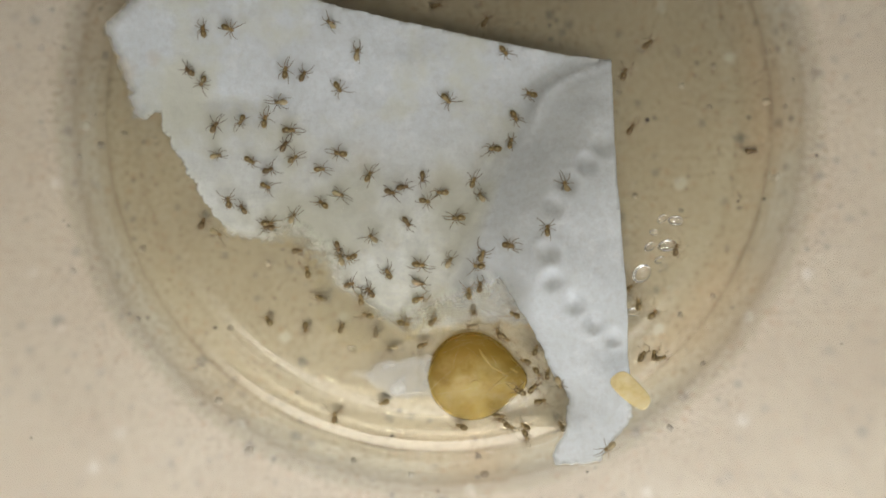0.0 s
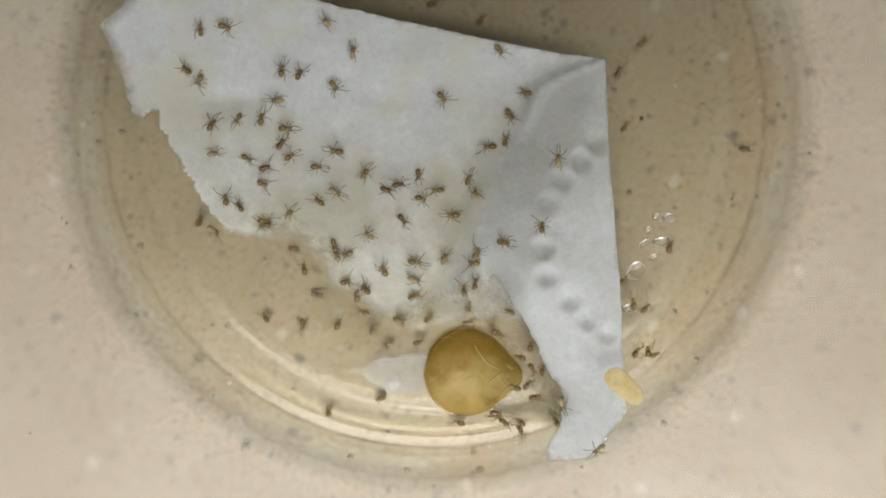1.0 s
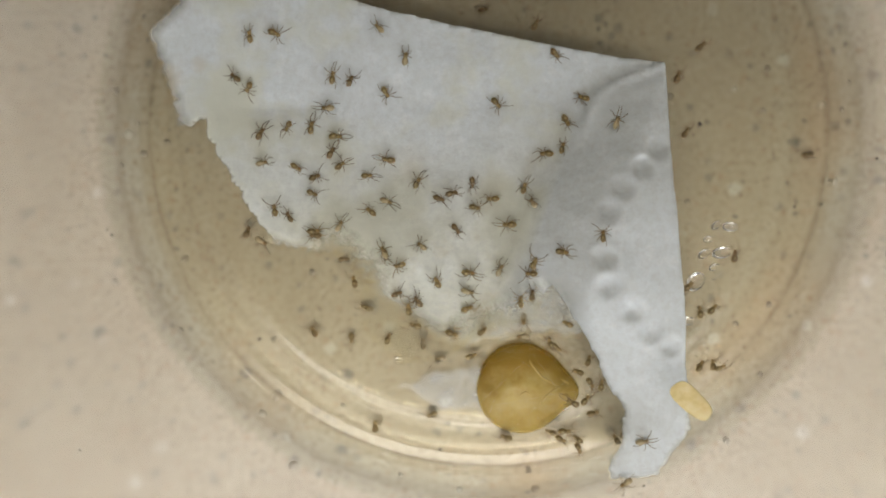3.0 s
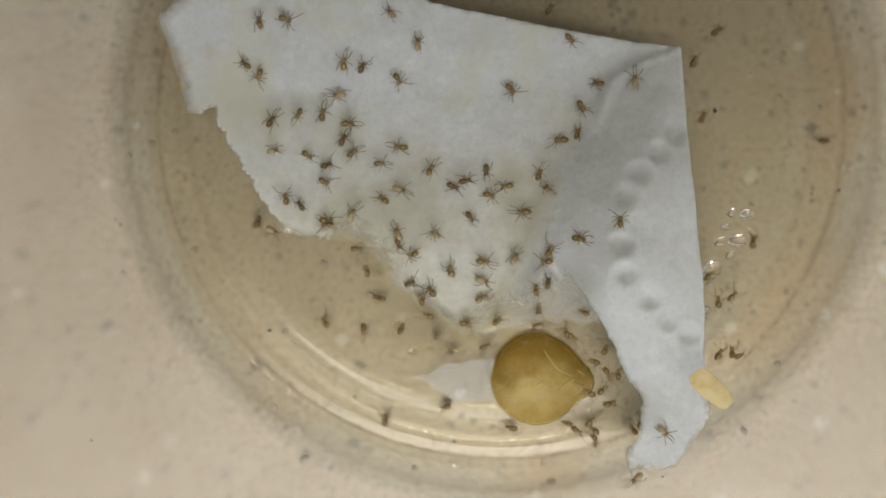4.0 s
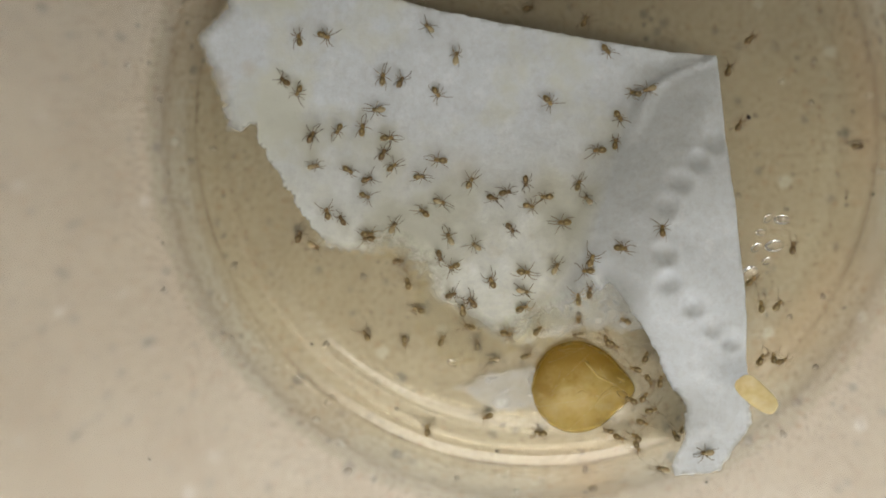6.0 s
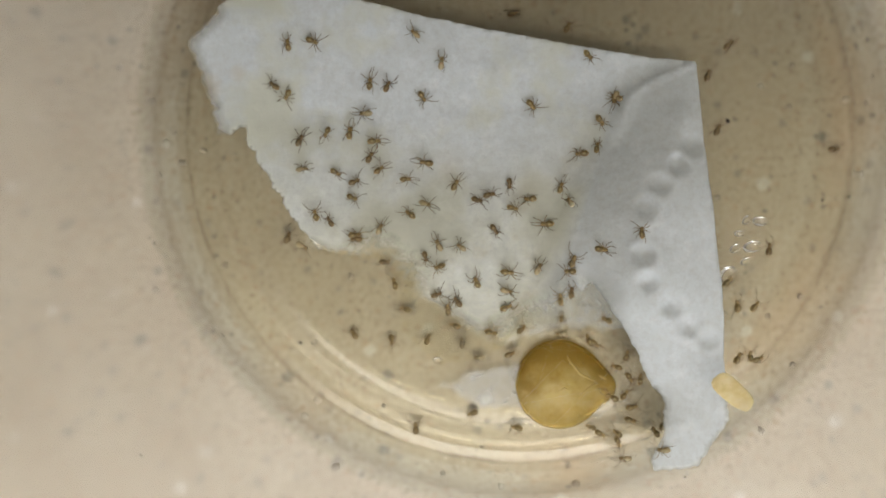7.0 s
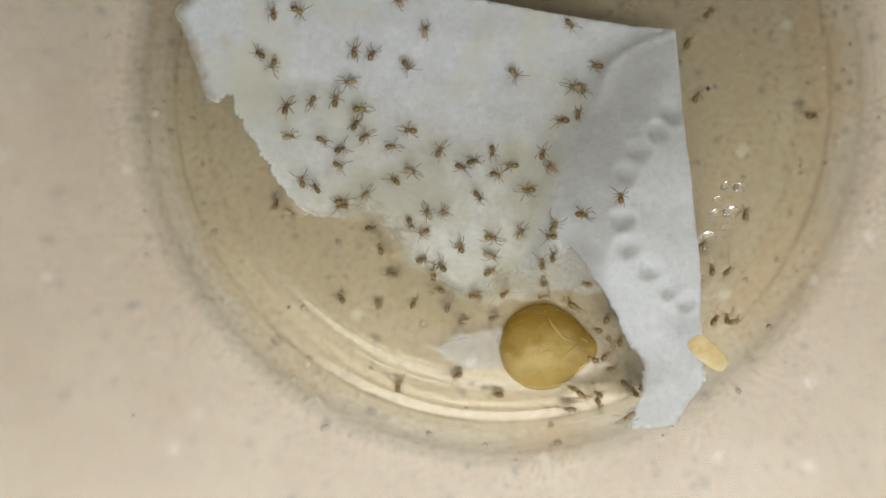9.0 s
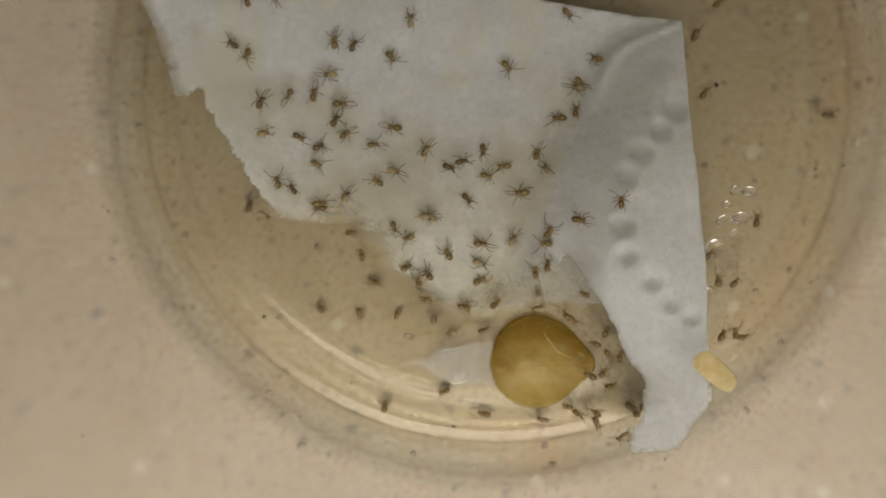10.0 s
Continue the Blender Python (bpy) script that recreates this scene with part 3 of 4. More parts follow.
# ---------------------------------------------------------------- amber drop, flake, water
def gel_z(x, y):
    """Height of the gel in mm over its foot, x and y from its middle; the skin is puckered towards the tail."""
    a = math.atan2(y, x)
    u = math.hypot(x, y) / gel_r(a)
    z = 0.68 * max(0.0, 1 - u ** 2.2) ** 0.95
    return z + 0.16 * noise.noise(Vector((x * 0.55, y * 0.55, 5))) * max(0.0, 1 - u ** 4)


def gel_r(a):
    d = (a + 0.10 + math.pi) % (2 * math.pi) - math.pi
    return 4.62 + 1.3 * math.exp(-(d / 0.36) ** 2) + 0.12 * noise.noise(Vector((math.cos(a) * 1.5, math.sin(a) * 1.5, 2)))


def amber_drop():
    """A sagging lens of gel that runs out into a wrinkled tail."""
    root = new("amber_drop")
    cx, cy, foot = 3.6, -28.15, FLOOR_Z + 0.02
    bm = bmesh.new()
    steps, rings = 96, 30
    rows = []
    for k in range(rings + 1):
        row = []
        for i in range(steps if k else 1):
            a = 2 * math.pi * i / steps
            r = gel_r(a) * k / rings
            x, y = r * math.cos(a), r * math.sin(a)
            row.append(bm.verts.new(((cx + x) * MM, (cy + y) * MM, (foot + gel_z(x, y)) * MM)))
        rows.append(row)
    for a, b in zip(rows, rows[1:]):
        for i in range(steps):
            j = (i + 1) % steps
            bm.faces.new([a[0], b[i], b[j]] if len(a) == 1 else [a[i], b[i], b[j], a[j]])
    bm.faces.new(rows[-1])
    gel = part("gel", bm, AMBER, root, "clear ochre gel, cloudy in one half")
    gel.data.attributes.new("depth", "FLOAT", "POINT").data.foreach_set("value", [v.co.z / MM - foot for v in gel.data.vertices])

    def fold(points, wide):
        """A thin raised pucker of skin along a bent line over the gel."""
        line = []
        for (ax, ay), (bx, by) in zip(points, points[1:]):
            line += [(ax + (bx - ax) * i / 6, ay + (by - ay) * i / 6) for i in range(6)]
        pts = [Vector((cx + x, cy + y, foot + gel_z(x, y) - 0.10)) * MM for x, y in line]
        radii = [wide * MM * (0.25 + 0.75 * math.sin(math.pi * i / (len(pts) - 1))) for i in range(len(pts))]
        bm = bmesh.new()
        tube(bm, pts, radii, 6)
        part("skin_fold", bm, SKIN, root, "pale puckered skin")
    fold([(0.5, 3.5), (1.1, 2.4), (2.1, 1.1), (3.4, 0.35), (4.8, 0.2)], 0.19)
    fold([(1.4, -2.4), (2.2, -1.0), (3.3, -0.1), (5.0, 0.0)], 0.17)
    fold([(-0.6, -0.9), (0.4, -0.3), (1.5, -0.9)], 0.15)
    fold([(3.6, 1.1), (4.6, 0.5), (5.2, 0.15)], 0.14)
    for x, y, r in ((1.15, 2.5, 0.13), (2.5, 2.1, 0.16), (0.9, 0.1, 0.10)):
        bm = bmesh.new()
        ellipsoid(bm, (cx + x, cy + y, foot + gel_z(x, y) + 0.02), (r, r * 0.8, 0.05), 10, 6)
        part("droplet", bm, WATER, root, "tiny glinting droplet")
    tagged(root, "round amber translucent gel drop with a wrinkled tail", "gel drop")


amber_drop()


def wax_flake():
    """A thin, rounded, slightly curled flake."""
    bm = bmesh.new()

    def curl(c):
        k = (abs(c.x) ** 3.2 + abs(c.y) ** 3.2) ** (1 / 3.2) if c.x or c.y else 1.0
        q = math.hypot(c.x, c.y) / k if k else 1.0
        x, y = c.x * q, c.y * q
        return Vector((x * (1 - 0.08 * y), y * (1 - 0.10 * x) + 0.10 * x * x, c.z + 0.9 * x * x + 0.5 * noise.noise(Vector((x * 1.4, y * 1.4, 4)))))
    ellipsoid(bm, (0, 0, 0), (2.05, 1.0, 0.14), 40, 16, curl)
    ob = mesh_object("wax_flake", bm, FLAKE)
    ob.matrix_world = pose(0.0178, -0.0277, 0.0133, 6, -7, -44)
    tagged(ob, "pale yellow curled flake on the edge of the tissue", "flake")


wax_flake()


def water_drop(x, y, r):
    ob = mesh_object("water_drop", lathe([(0, 0.0)] + [(r * math.cos(a), 0.02 + r * 0.36 * math.sin(a)) for a in (0.0, 0.12, 0.25, 0.4, 0.6, 0.8, 1.0, 1.2, 1.4)] + [(0, 0.02 + r * 0.36)], 28), WATER)
    ob.matrix_world = pose(x * MM, y * MM, (FLOOR_Z + 0.004) * MM, 0, 0, x * 53 % 60 - 15) @ Matrix.Diagonal((1.35 if r < 1 else 1.05, 0.8, 1, 1))
    ob.visible_shadow = False
    tagged(ob, "clear drop of water on the cup floor", "water drop", "water drops on the cup floor")


for x, y, r in ((21.5, -17.6, 1.05), (25.1, -12.1, 0.62), (24.2, -14.7, 0.75), (22.4, -14.8, 0.5), (23.7, -11.9, 0.45), (22.9, -13.3, 0.4), (20.6, -21.6, 0.55), (-8.9, -25.1, 0.35), (23.4, -16.2, 0.42)):
    water_drop(x, y, r)


def dropping(x, y, z, size):
    bm = bmesh.new()
    ellipsoid(bm, (0, 0, 0), (size, size * 0.8, size * 0.5), 8, 6)
    ob = mesh_object("dropping", bm, DIRT)
    ob.matrix_world = pose(x * MM, y * MM, z * MM, 0, 0, x * 37)
    tagged(ob, "tiny dark speck of dirt stuck to the cup", "dirt speck", "dirt specks on the cup")


for spot in ((-36.5, -11.9, 5.7, 0.17), (-36.8, -11.4, 6.1, 0.12), (38.1, -5.8, 5.7, 0.16), (35.4, -23.1, 17.3, 0.11), (-0.0, -39.1, 5.2, 0.13), (-32.6, -29.0, 23.5, 0.09), (-23.1, -22.7, 1.5, 0.19), (-4.8, -34.2, 1.7, 0.18), (34.1, -10.0, 2.2, 0.18), (31.6, -10.2, 1.6, 0.17), (22.2, -1.6, 1.5, 0.26), (14.8, -36.9, 6.8, 0.14), (-32.5, -29.1, 23.5, 0.08)):
    dropping(*spot)


# ---------------------------------------------------------------- spiderlings
# per build: leg reach, spread of the front legs, bend, seed
BUILDS = {"broad": (1.0, 38, 0.0, 1), "long": (1.22, 24, 0.1, 2), "tucked": (0.88, 48, 0.5, 3), "stretched": (1.12, 16, -0.1, 4), "skewed": (0.95, 55, 0.3, 5), "curled": (0.80, 30, 0.7, 6),
          "lopsided": (1.0, 30, 0.2, 7), "huddled": (0.82, 40, 0.6, 8), "poised": (0.92, 20, 0.4, 9), "sprawled": (1.08, 44, -0.3, 10)}
MADE = {}


def leg_mesh(side, number, build):
    """A thin jointed leg: short straight lengths that kink at the knee and before the foot."""
    reach, front, bend, seed = BUILDS[build]
    rng = random.Random(seed * 100 + number * 2 + (side > 0))
    azimuth = (front * 0.75, front + 28, 108, 160 - 0.2 * front)[number] + rng.uniform(-20, 20)
    length = (1.34, 0.92, 0.68, 1.18)[number] * reach * rng.uniform(0.62, 1.18)
    way = -1 if number < 2 else 1
    knee, foot = rng.uniform(-0.15, 0.45) + 0.3 * bend, rng.uniform(-0.2, 0.5) + 0.3 * bend
    joints = [(0.0, 0.0, 0.0), (0.34, 0.0, 0.26), (0.46, 0.0, 0.28), (0.74, way * knee, 0.10), (1.0, way * (knee + foot), -0.29)]
    corners = [Vector((0, 0, 0))]
    for (u, _, _), (v, turn, z) in zip(joints, joints[1:]):
        a, d = radians(azimuth) + turn, length * (v - u)
        last = corners[-1]
        corners.append(Vector((last.x + side * math.sin(a) * d, last.y + math.cos(a) * d, z)))
    points, radii = [], []
    for k, (p, q) in enumerate(zip(corners, corners[1:])):
        for i in range(2):
            points.append(p.lerp(q, i / 2) * MM)
            radii.append((0.046 - 0.006 * (k + i / 2) + (0.004 if i == 0 else 0)) * MM)
    points.append(corners[-1] * MM)
    radii.append(0.018 * MM)
    bm = bmesh.new()
    tube(bm, points, radii)
    return bm


def spiderling(x, y, z, heading, build="broad", tone="brown", size=1.0, on="tissue", tilt=(0, 0)):
    """One spiderling whose feet are at x, y, z (mm), its head towards heading (degrees, 0 along x)."""
    m = pose(x * MM, y * MM, z * MM, tilt[0], tilt[1], 0) @ pose(0, 0, 0, 0, 0, heading - 90)
    if (build, tone) in MADE:
        root = copy_thing(MADE[build, tone], m)
    else:
        abdomen, head, leg = TONES[tone]
        root = new("spiderling")
        bm = bmesh.new()
        ellipsoid(bm, (0, -0.36, 0.36), (0.31, 0.49, 0.28), 16, 10, lambda c: Vector((c.x * (1 - 0.12 * c.y), c.y, c.z)))
        belly = part("abdomen", bm, abdomen, root)
        bm = bmesh.new()
        ellipsoid(bm, (0, -0.83, 0.34), (0.05, 0.07, 0.05), 6, 5)
        part("spinneret", bm, head, belly)
        bm = bmesh.new()
        ellipsoid(bm, (0, 0.22, 0.32), (0.20, 0.26, 0.17), 14, 9, lambda c: Vector((c.x * (1 - 0.28 * c.y), c.y, c.z)))
        front = part("cephalothorax", bm, head, root)
        for side in (-1, 1):
            bm = bmesh.new()
            ellipsoid(bm, (0.07 * side, 0.44, 0.27), (0.05, 0.10, 0.05), 6, 5)
            part("pedipalp", bm, leg, front)
        for side, number in itertools.product((-1, 1), range(4)):
            ob = part("leg", leg_mesh(side, number, build), leg, root)
            ob.location = (side * 0.15 * MM, (0.34 - 0.11 * number) * MM, 0.30 * MM)
        MADE[build, tone] = root
        root.matrix_world = m
    root.scale = (size * 0.95,) * 3
    looks = {"brown": "brown spiderling with ringed abdomen", "dark": "dark brown spiderling", "pale": "pale tan spiderling with thin legs"}[tone]
    place = {"tissue": "on the tissue", "floor": "on the cup floor", "drop": "crowding by the amber drop", "silk": "on silk by the tissue", "wall": "on the cup wall"}[on]
    return tagged(root, f"tiny {looks} {place}", "spiderling", "spiderlings in the cup")


def on_sheet(x, y, heading, build="broad", tone="brown", size=1.0):
    """A spiderling that stands on the tissue and follows its slope."""
    z = paper_z(x, y) + crumple(x, y)
    gx = paper_z(x + 0.6, y) - paper_z(x - 0.6, y)
    gy = paper_z(x, y + 0.6) - paper_z(x, y - 0.6)
    cap = lambda g: max(-35.0, min(35.0, math.degrees(math.atan2(g, 1.2))))
    return spiderling(x, y, z + 0.03, heading, build, tone, size, "tissue", (cap(gy), -cap(gx)))


on_sheet(-21.92, 6.67, 95, "poised", "brown", 0.92)
on_sheet(-19.46, 6.79, -25, "sprawled", "brown", 0.99)
on_sheet(-9.78, 7.22, 135, "lopsided", "pale", 0.87)
on_sheet(-7.28, 4.45, 80, "curled", "pale", 1.0)
on_sheet(-23.68, 3.00, 140, "tucked", "dark", 0.89)
on_sheet(-22.42, 1.87, 240, "sprawled", "brown", 0.9)
on_sheet(-14.30, 2.88, 80, "long", "brown", 0.96)
on_sheet(-12.59, 2.52, 60, "tucked", "dark", 0.91)
on_sheet(-9.23, 1.21, -60, "sprawled", "brown", 0.93)
on_sheet(-15.02, -0.09, 180, "long", "pale", 1.0)
on_sheet(-21.32, -2.37, 60, "long", "dark", 0.97)
on_sheet(-18.79, -1.92, 240, "stretched", "brown", 0.86)
on_sheet(-16.49, -1.81, 80, "stretched", "brown", 1.0)
on_sheet(-14.04, -2.83, 0, "stretched", "brown", 1.02)
on_sheet(-14.62, -4.26, 60, "stretched", "dark", 0.96)
on_sheet(-13.75, -5.55, 35, "long", "brown", 0.9)
on_sheet(-21.17, -5.26, 10, "poised", "pale", 0.9)
on_sheet(-17.93, -5.81, -35, "curled", "brown", 0.91)
on_sheet(-9.33, -5.10, 170, "stretched", "brown", 1.03)
on_sheet(-16.16, -6.66, 20, "skewed", "dark", 0.91)
on_sheet(-11.16, -6.64, 0, "long", "brown", 0.86)
on_sheet(-16.44, -8.29, -25, "skewed", "brown", 0.87)
on_sheet(-20.21, -9.65, 100, "skewed", "brown", 0.95)
on_sheet(-18.88, -10.36, 120, "curled", "dark", 0.87)
on_sheet(-16.31, -11.85, 0, "broad", "brown", 1.03)
on_sheet(-13.95, -11.28, 60, "long", "pale", 0.92)
on_sheet(-11.07, -10.02, 140, "huddled", "brown", 0.93)
on_sheet(-9.34, -9.17, -20, "long", "pale", 0.96)
spiderling(-23.29, -11.71, 4.65, 70, "broad", "dark", 0.99, "silk")
spiderling(-21.74, -12.81, 5.15, -30, "lopsided", "pale", 1.03, "silk")
on_sheet(-13.54, -14.54, 0, "sprawled", "dark", 0.9)
spiderling(-12.90, -16.72, 4.65, 100, "huddled", "brown", 1.02, "silk")
on_sheet(-9.63, -14.34, -80, "curled", "dark", 0.88)
on_sheet(-8.41, -15.28, 200, "sprawled", "brown", 0.93)
spiderling(-12.13, -19.59, 1.45, 160, "curled", "brown", 1.03, "floor")
spiderling(-17.54, -21.88, 1.45, 120, "skewed", "brown", 0.95, "floor")
spiderling(-13.64, -22.86, 1.45, -90, "long", "brown", 0.89, "floor")
spiderling(-9.79, -22.64, 2.05, 70, "poised", "brown", 0.96, "silk")
on_sheet(-8.59, -17.99, 20, "skewed", "dark", 0.92)
on_sheet(-7.61, -19.48, 90, "huddled", "brown", 1.04)
on_sheet(-6.71, -18.72, 120, "tucked", "dark", 1.04)
on_sheet(-6.38, -7.31, 60, "long", "brown", 0.93)
on_sheet(-4.23, -9.02, -20, "lopsided", "dark", 0.92)
on_sheet(-3.01, -8.50, 10, "poised", "dark", 0.94)
on_sheet(-1.15, -7.65, -90, "poised", "dark", 0.87)
on_sheet(-0.83, -9.94, -15, "sprawled", "brown", 0.9)
on_sheet(0.64, -9.12, 180, "curled", "brown", 0.97)
on_sheet(3.83, -8.05, 70, "long", "brown", 0.88)
on_sheet(4.63, -9.60, 130, "curled", "pale", 0.93)
on_sheet(-2.70, -12.02, -55, "curled", "dark", 0.91)
on_sheet(2.21, -11.61, 180, "long", "brown", 1.04)
on_sheet(-6.20, -13.40, 140, "sprawled", "pale", 0.89)
on_sheet(-1.51, -16.09, -10, "long", "brown", 1.03)
on_sheet(1.55, -15.83, 60, "poised", "pale", 0.99)
on_sheet(4.15, -16.24, 180, "skewed", "brown", 0.94)
on_sheet(-4.74, -16.81, 110, "tucked", "brown", 1.01)
on_sheet(-1.60, -17.91, -20, "lopsided", "pale", 1.03)
on_sheet(-1.65, -19.56, 20, "curled", "brown", 1.02)
on_sheet(4.24, -18.21, 80, "curled", "dark", 0.91)
on_sheet(3.35, -18.79, 90, "sprawled", "brown", 0.95)
spiderling(3.81, -21.09, 3.15, -90, "huddled", "brown", 0.99, "silk")
on_sheet(-7.14, -21.32, 160, "huddled", "brown", 0.96)
spiderling(-5.40, -21.79, 1.45, 0, "poised", "pale", 0.91, "floor")
on_sheet(-3.22, -22.27, -20, "sprawled", "brown", 1.04)
on_sheet(-0.07, -21.94, 40, "skewed", "brown", 0.98)
spiderling(-6.33, -23.25, 1.45, 90, "broad", "brown", 0.95, "floor")
spiderling(-4.75, -24.95, 1.45, 180, "sprawled", "pale", 0.91, "floor")
spiderling(-1.34, -24.63, 2.25, 20, "huddled", "brown", 0.92, "silk")
on_sheet(7.19, -14.36, -10, "poised", "brown", 1.03)
on_sheet(10.50, -12.79, 90, "sprawled", "brown", 0.89)
on_sheet(5.82, -4.90, 180, "huddled", "brown", 1.03)
on_sheet(7.58, -4.32, 80, "curled", "brown", 0.9)
on_sheet(7.98, -1.89, -60, "huddled", "brown", 0.98)
on_sheet(9.58, 0.40, 160, "poised", "brown", 0.93)
on_sheet(6.94, 4.40, -50, "huddled", "brown", 0.91)
on_sheet(1.36, -0.07, -50, "sprawled", "brown", 0.97)
spiderling(0.51, 10.45, 1.45, 10, "broad", "dark", 0.9, "floor")
spiderling(5.23, 7.65, 6.65, 60, "lopsided", "dark", 0.98, "silk")
spiderling(21.61, 5.67, 4.55, 40, "curled", "dark", 1.04, "silk")
spiderling(18.89, 2.52, 5.95, 70, "tucked", "dark", 1.02, "silk")
spiderling(19.18, -3.08, 7.55, 60, "stretched", "dark", 0.95, "silk")
spiderling(33.05, -4.99, 1.45, 0, "huddled", "dark", 0.93, "floor")
spiderling(23.04, -14.81, 9.15, 80, "curled", "dark", 0.99, "silk")
spiderling(-5.69, -30.74, 1.45, 200, "skewed", "brown", 0.93, "floor")
spiderling(3.51, -22.64, 3.85, 180, "skewed", "pale", 1.01, "drop")
spiderling(6.23, -23.13, 4.65, 110, "poised", "brown", 1.01, "drop")
spiderling(6.96, -23.78, 4.65, -40, "broad", "brown", 0.96, "drop")
spiderling(10.01, -24.87, 4.65, 70, "skewed", "brown", 0.96, "drop")
spiderling(8.81, -26.07, 4.65, 160, "lopsided", "brown", 0.91, "drop")
spiderling(10.13, -27.27, 5.15, -60, "stretched", "brown", 0.94, "drop")
spiderling(11.07, -27.14, 5.65, 80, "poised", "brown", 0.96, "drop")
spiderling(9.71, -28.77, 4.65, 50, "stretched", "brown", 0.97, "drop")
spiderling(8.27, -29.06, 4.65, 150, "stretched", "brown", 1.03, "drop")
spiderling(10.63, -30.34, 3.65, 10, "skewed", "brown", 1.01, "drop")
spiderling(6.26, -32.36, 2.65, 160, "curled", "brown", 0.88, "drop")
spiderling(7.47, -33.16, 2.65, -30, "lopsided", "brown", 0.96, "drop")
spiderling(8.90, -32.95, 3.15, 140, "lopsided", "brown", 0.93, "drop")
spiderling(9.07, -34.07, 3.15, -70, "stretched", "brown", 0.95, "drop")
spiderling(13.38, -31.97, 4.65, 60, "poised", "brown", 0.93, "drop")
spiderling(12.47, -32.63, 4.65, 120, "stretched", "brown", 0.97, "drop")
on_sheet(-16.50, -12.26, 180, "skewed", "dark", 0.95)
on_sheet(4.70, -15.12, 60, "skewed", "brown", 1.03)
spiderling(7.62, -21.13, 6.85, 150, "skewed", "brown", 0.89, "silk")
spiderling(20.00, -25.15, 8.15, 60, "poised", "brown", 0.97, "silk")
spiderling(20.99, -24.97, 8.65, 90, "skewed", "brown", 0.87, "silk")
spiderling(21.65, -25.28, 9.15, 20, "curled", "brown", 0.86, "silk")
flap_crawler = spiderling(12.28, -8.75, 11.66, 108, "long", "pale", 1.0, "tissue")
pale_tail_crawler = spiderling(11.92, -27.89, 7.85, -70, "long", "pale", 1.0, "tissue")
rim_crawler = spiderling(15.77, -33.02, 12.65, -143, "long", "pale", 1.0, "wall")
floor_crawler = spiderling(2.39, -33.30, 1.50, 160, "broad", "brown", 1.0, "floor")
left_crawler = spiderling(-10.74, -32.05, 1.55, 90, "skewed", "brown", 1.0, "floor")
r1_crawler = spiderling(19.27, -18.77, 5.65, 41, "long", "brown", 1.0, "silk")
r2_crawler = spiderling(20.16, -20.30, 5.65, 90, "broad", "brown", 1.0, "silk")
r3_crawler = spiderling(21.68, -21.34, 5.65, 46, "skewed", "brown", 1.0, "silk")
wander_crawler = spiderling(-9.40, -15.43, 5.67, 105, "stretched", "pale", 1.0, "tissue")
edge_crawler = spiderling(6.39, -31.84, 3.65, -10, "long", "brown", 1.0, "drop")


# ---------------------------------------------------------------- chips of the counter

def counter_fleck(x, y, r, mat, label):
    """One of the larger chips set in the counter, polished nearly flush with it."""
    rng = random.Random(int(x * 10) * 131 + int(y * 10))
    bm = bmesh.new()
    ring = [bm.verts.new((r * MM * k * math.cos(a), r * MM * k * math.sin(a), 0.004 * MM)) for a, k in ((2 * math.pi * i / 11, rng.uniform(0.75, 1.15)) for i in range(11))]
    foot = [bm.verts.new((v.co.x * 1.05, v.co.y * 1.05, -0.05 * MM)) for v in ring]
    bm.faces.new(ring)
    for i in range(11):
        bm.faces.new((ring[i], foot[i], foot[(i + 1) % 11], ring[(i + 1) % 11]))
    ob = part("chip", bm, mat, COUNTER_SLAB, label)
    ob.location = (x * MM, y * MM, 0.55 * MM)


counter_fleck(34.8, 5.4, 0.5, DARK_CHIP, "grey chip in the counter")
counter_fleck(29.4, 4.0, 0.45, DARK_CHIP, "grey chip in the counter")
counter_fleck(19.4, 1.4, 0.4, DARK_CHIP, "grey chip in the counter")
counter_fleck(28.9, -0.2, 0.35, DARK_CHIP, "grey chip in the counter")
counter_fleck(36.8, -0.3, 0.32, DARK_CHIP, "grey chip in the counter")
counter_fleck(21.0, -9.4, 0.4, DARK_CHIP, "grey chip in the counter")
counter_fleck(25.5, -12.0, 0.38, DARK_CHIP, "grey chip in the counter")
counter_fleck(37.7, 2.5, 0.28, DARK_CHIP, "grey chip in the counter")
counter_fleck(43.2, 8.9, 0.5, DARK_CHIP, "grey chip in the counter")
counter_fleck(-41.1, 6.8, 0.45, DARK_CHIP, "grey chip in the counter")
counter_fleck(-38.0, 3.1, 0.5, DARK_CHIP, "grey chip in the counter")
counter_fleck(-32.5, -2.3, 0.35, DARK_CHIP, "grey chip in the counter")
counter_fleck(-34.6, -3.5, 0.4, DARK_CHIP, "grey chip in the counter")
counter_fleck(-37.3, -4.7, 0.35, DARK_CHIP, "grey chip in the counter")
counter_fleck(-35.2, -0.4, 0.32, DARK_CHIP, "grey chip in the counter")
counter_fleck(-30.7, -14.4, 0.45, DARK_CHIP, "grey chip in the counter")
counter_fleck(-31.5, -21.8, 0.38, DARK_CHIP, "grey chip in the counter")
counter_fleck(-17.6, -16.0, 0.4, DARK_CHIP, "grey chip in the counter")
counter_fleck(-21.4, -28.4, 0.6, DARK_CHIP, "grey chip in the counter")
counter_fleck(-20.2, -36.1, 0.5, DARK_CHIP, "grey chip in the counter")
counter_fleck(-14.8, -29.8, 0.32, DARK_CHIP, "grey chip in the counter")
counter_fleck(-8.9, -37.0, 0.35, DARK_CHIP, "grey chip in the counter")
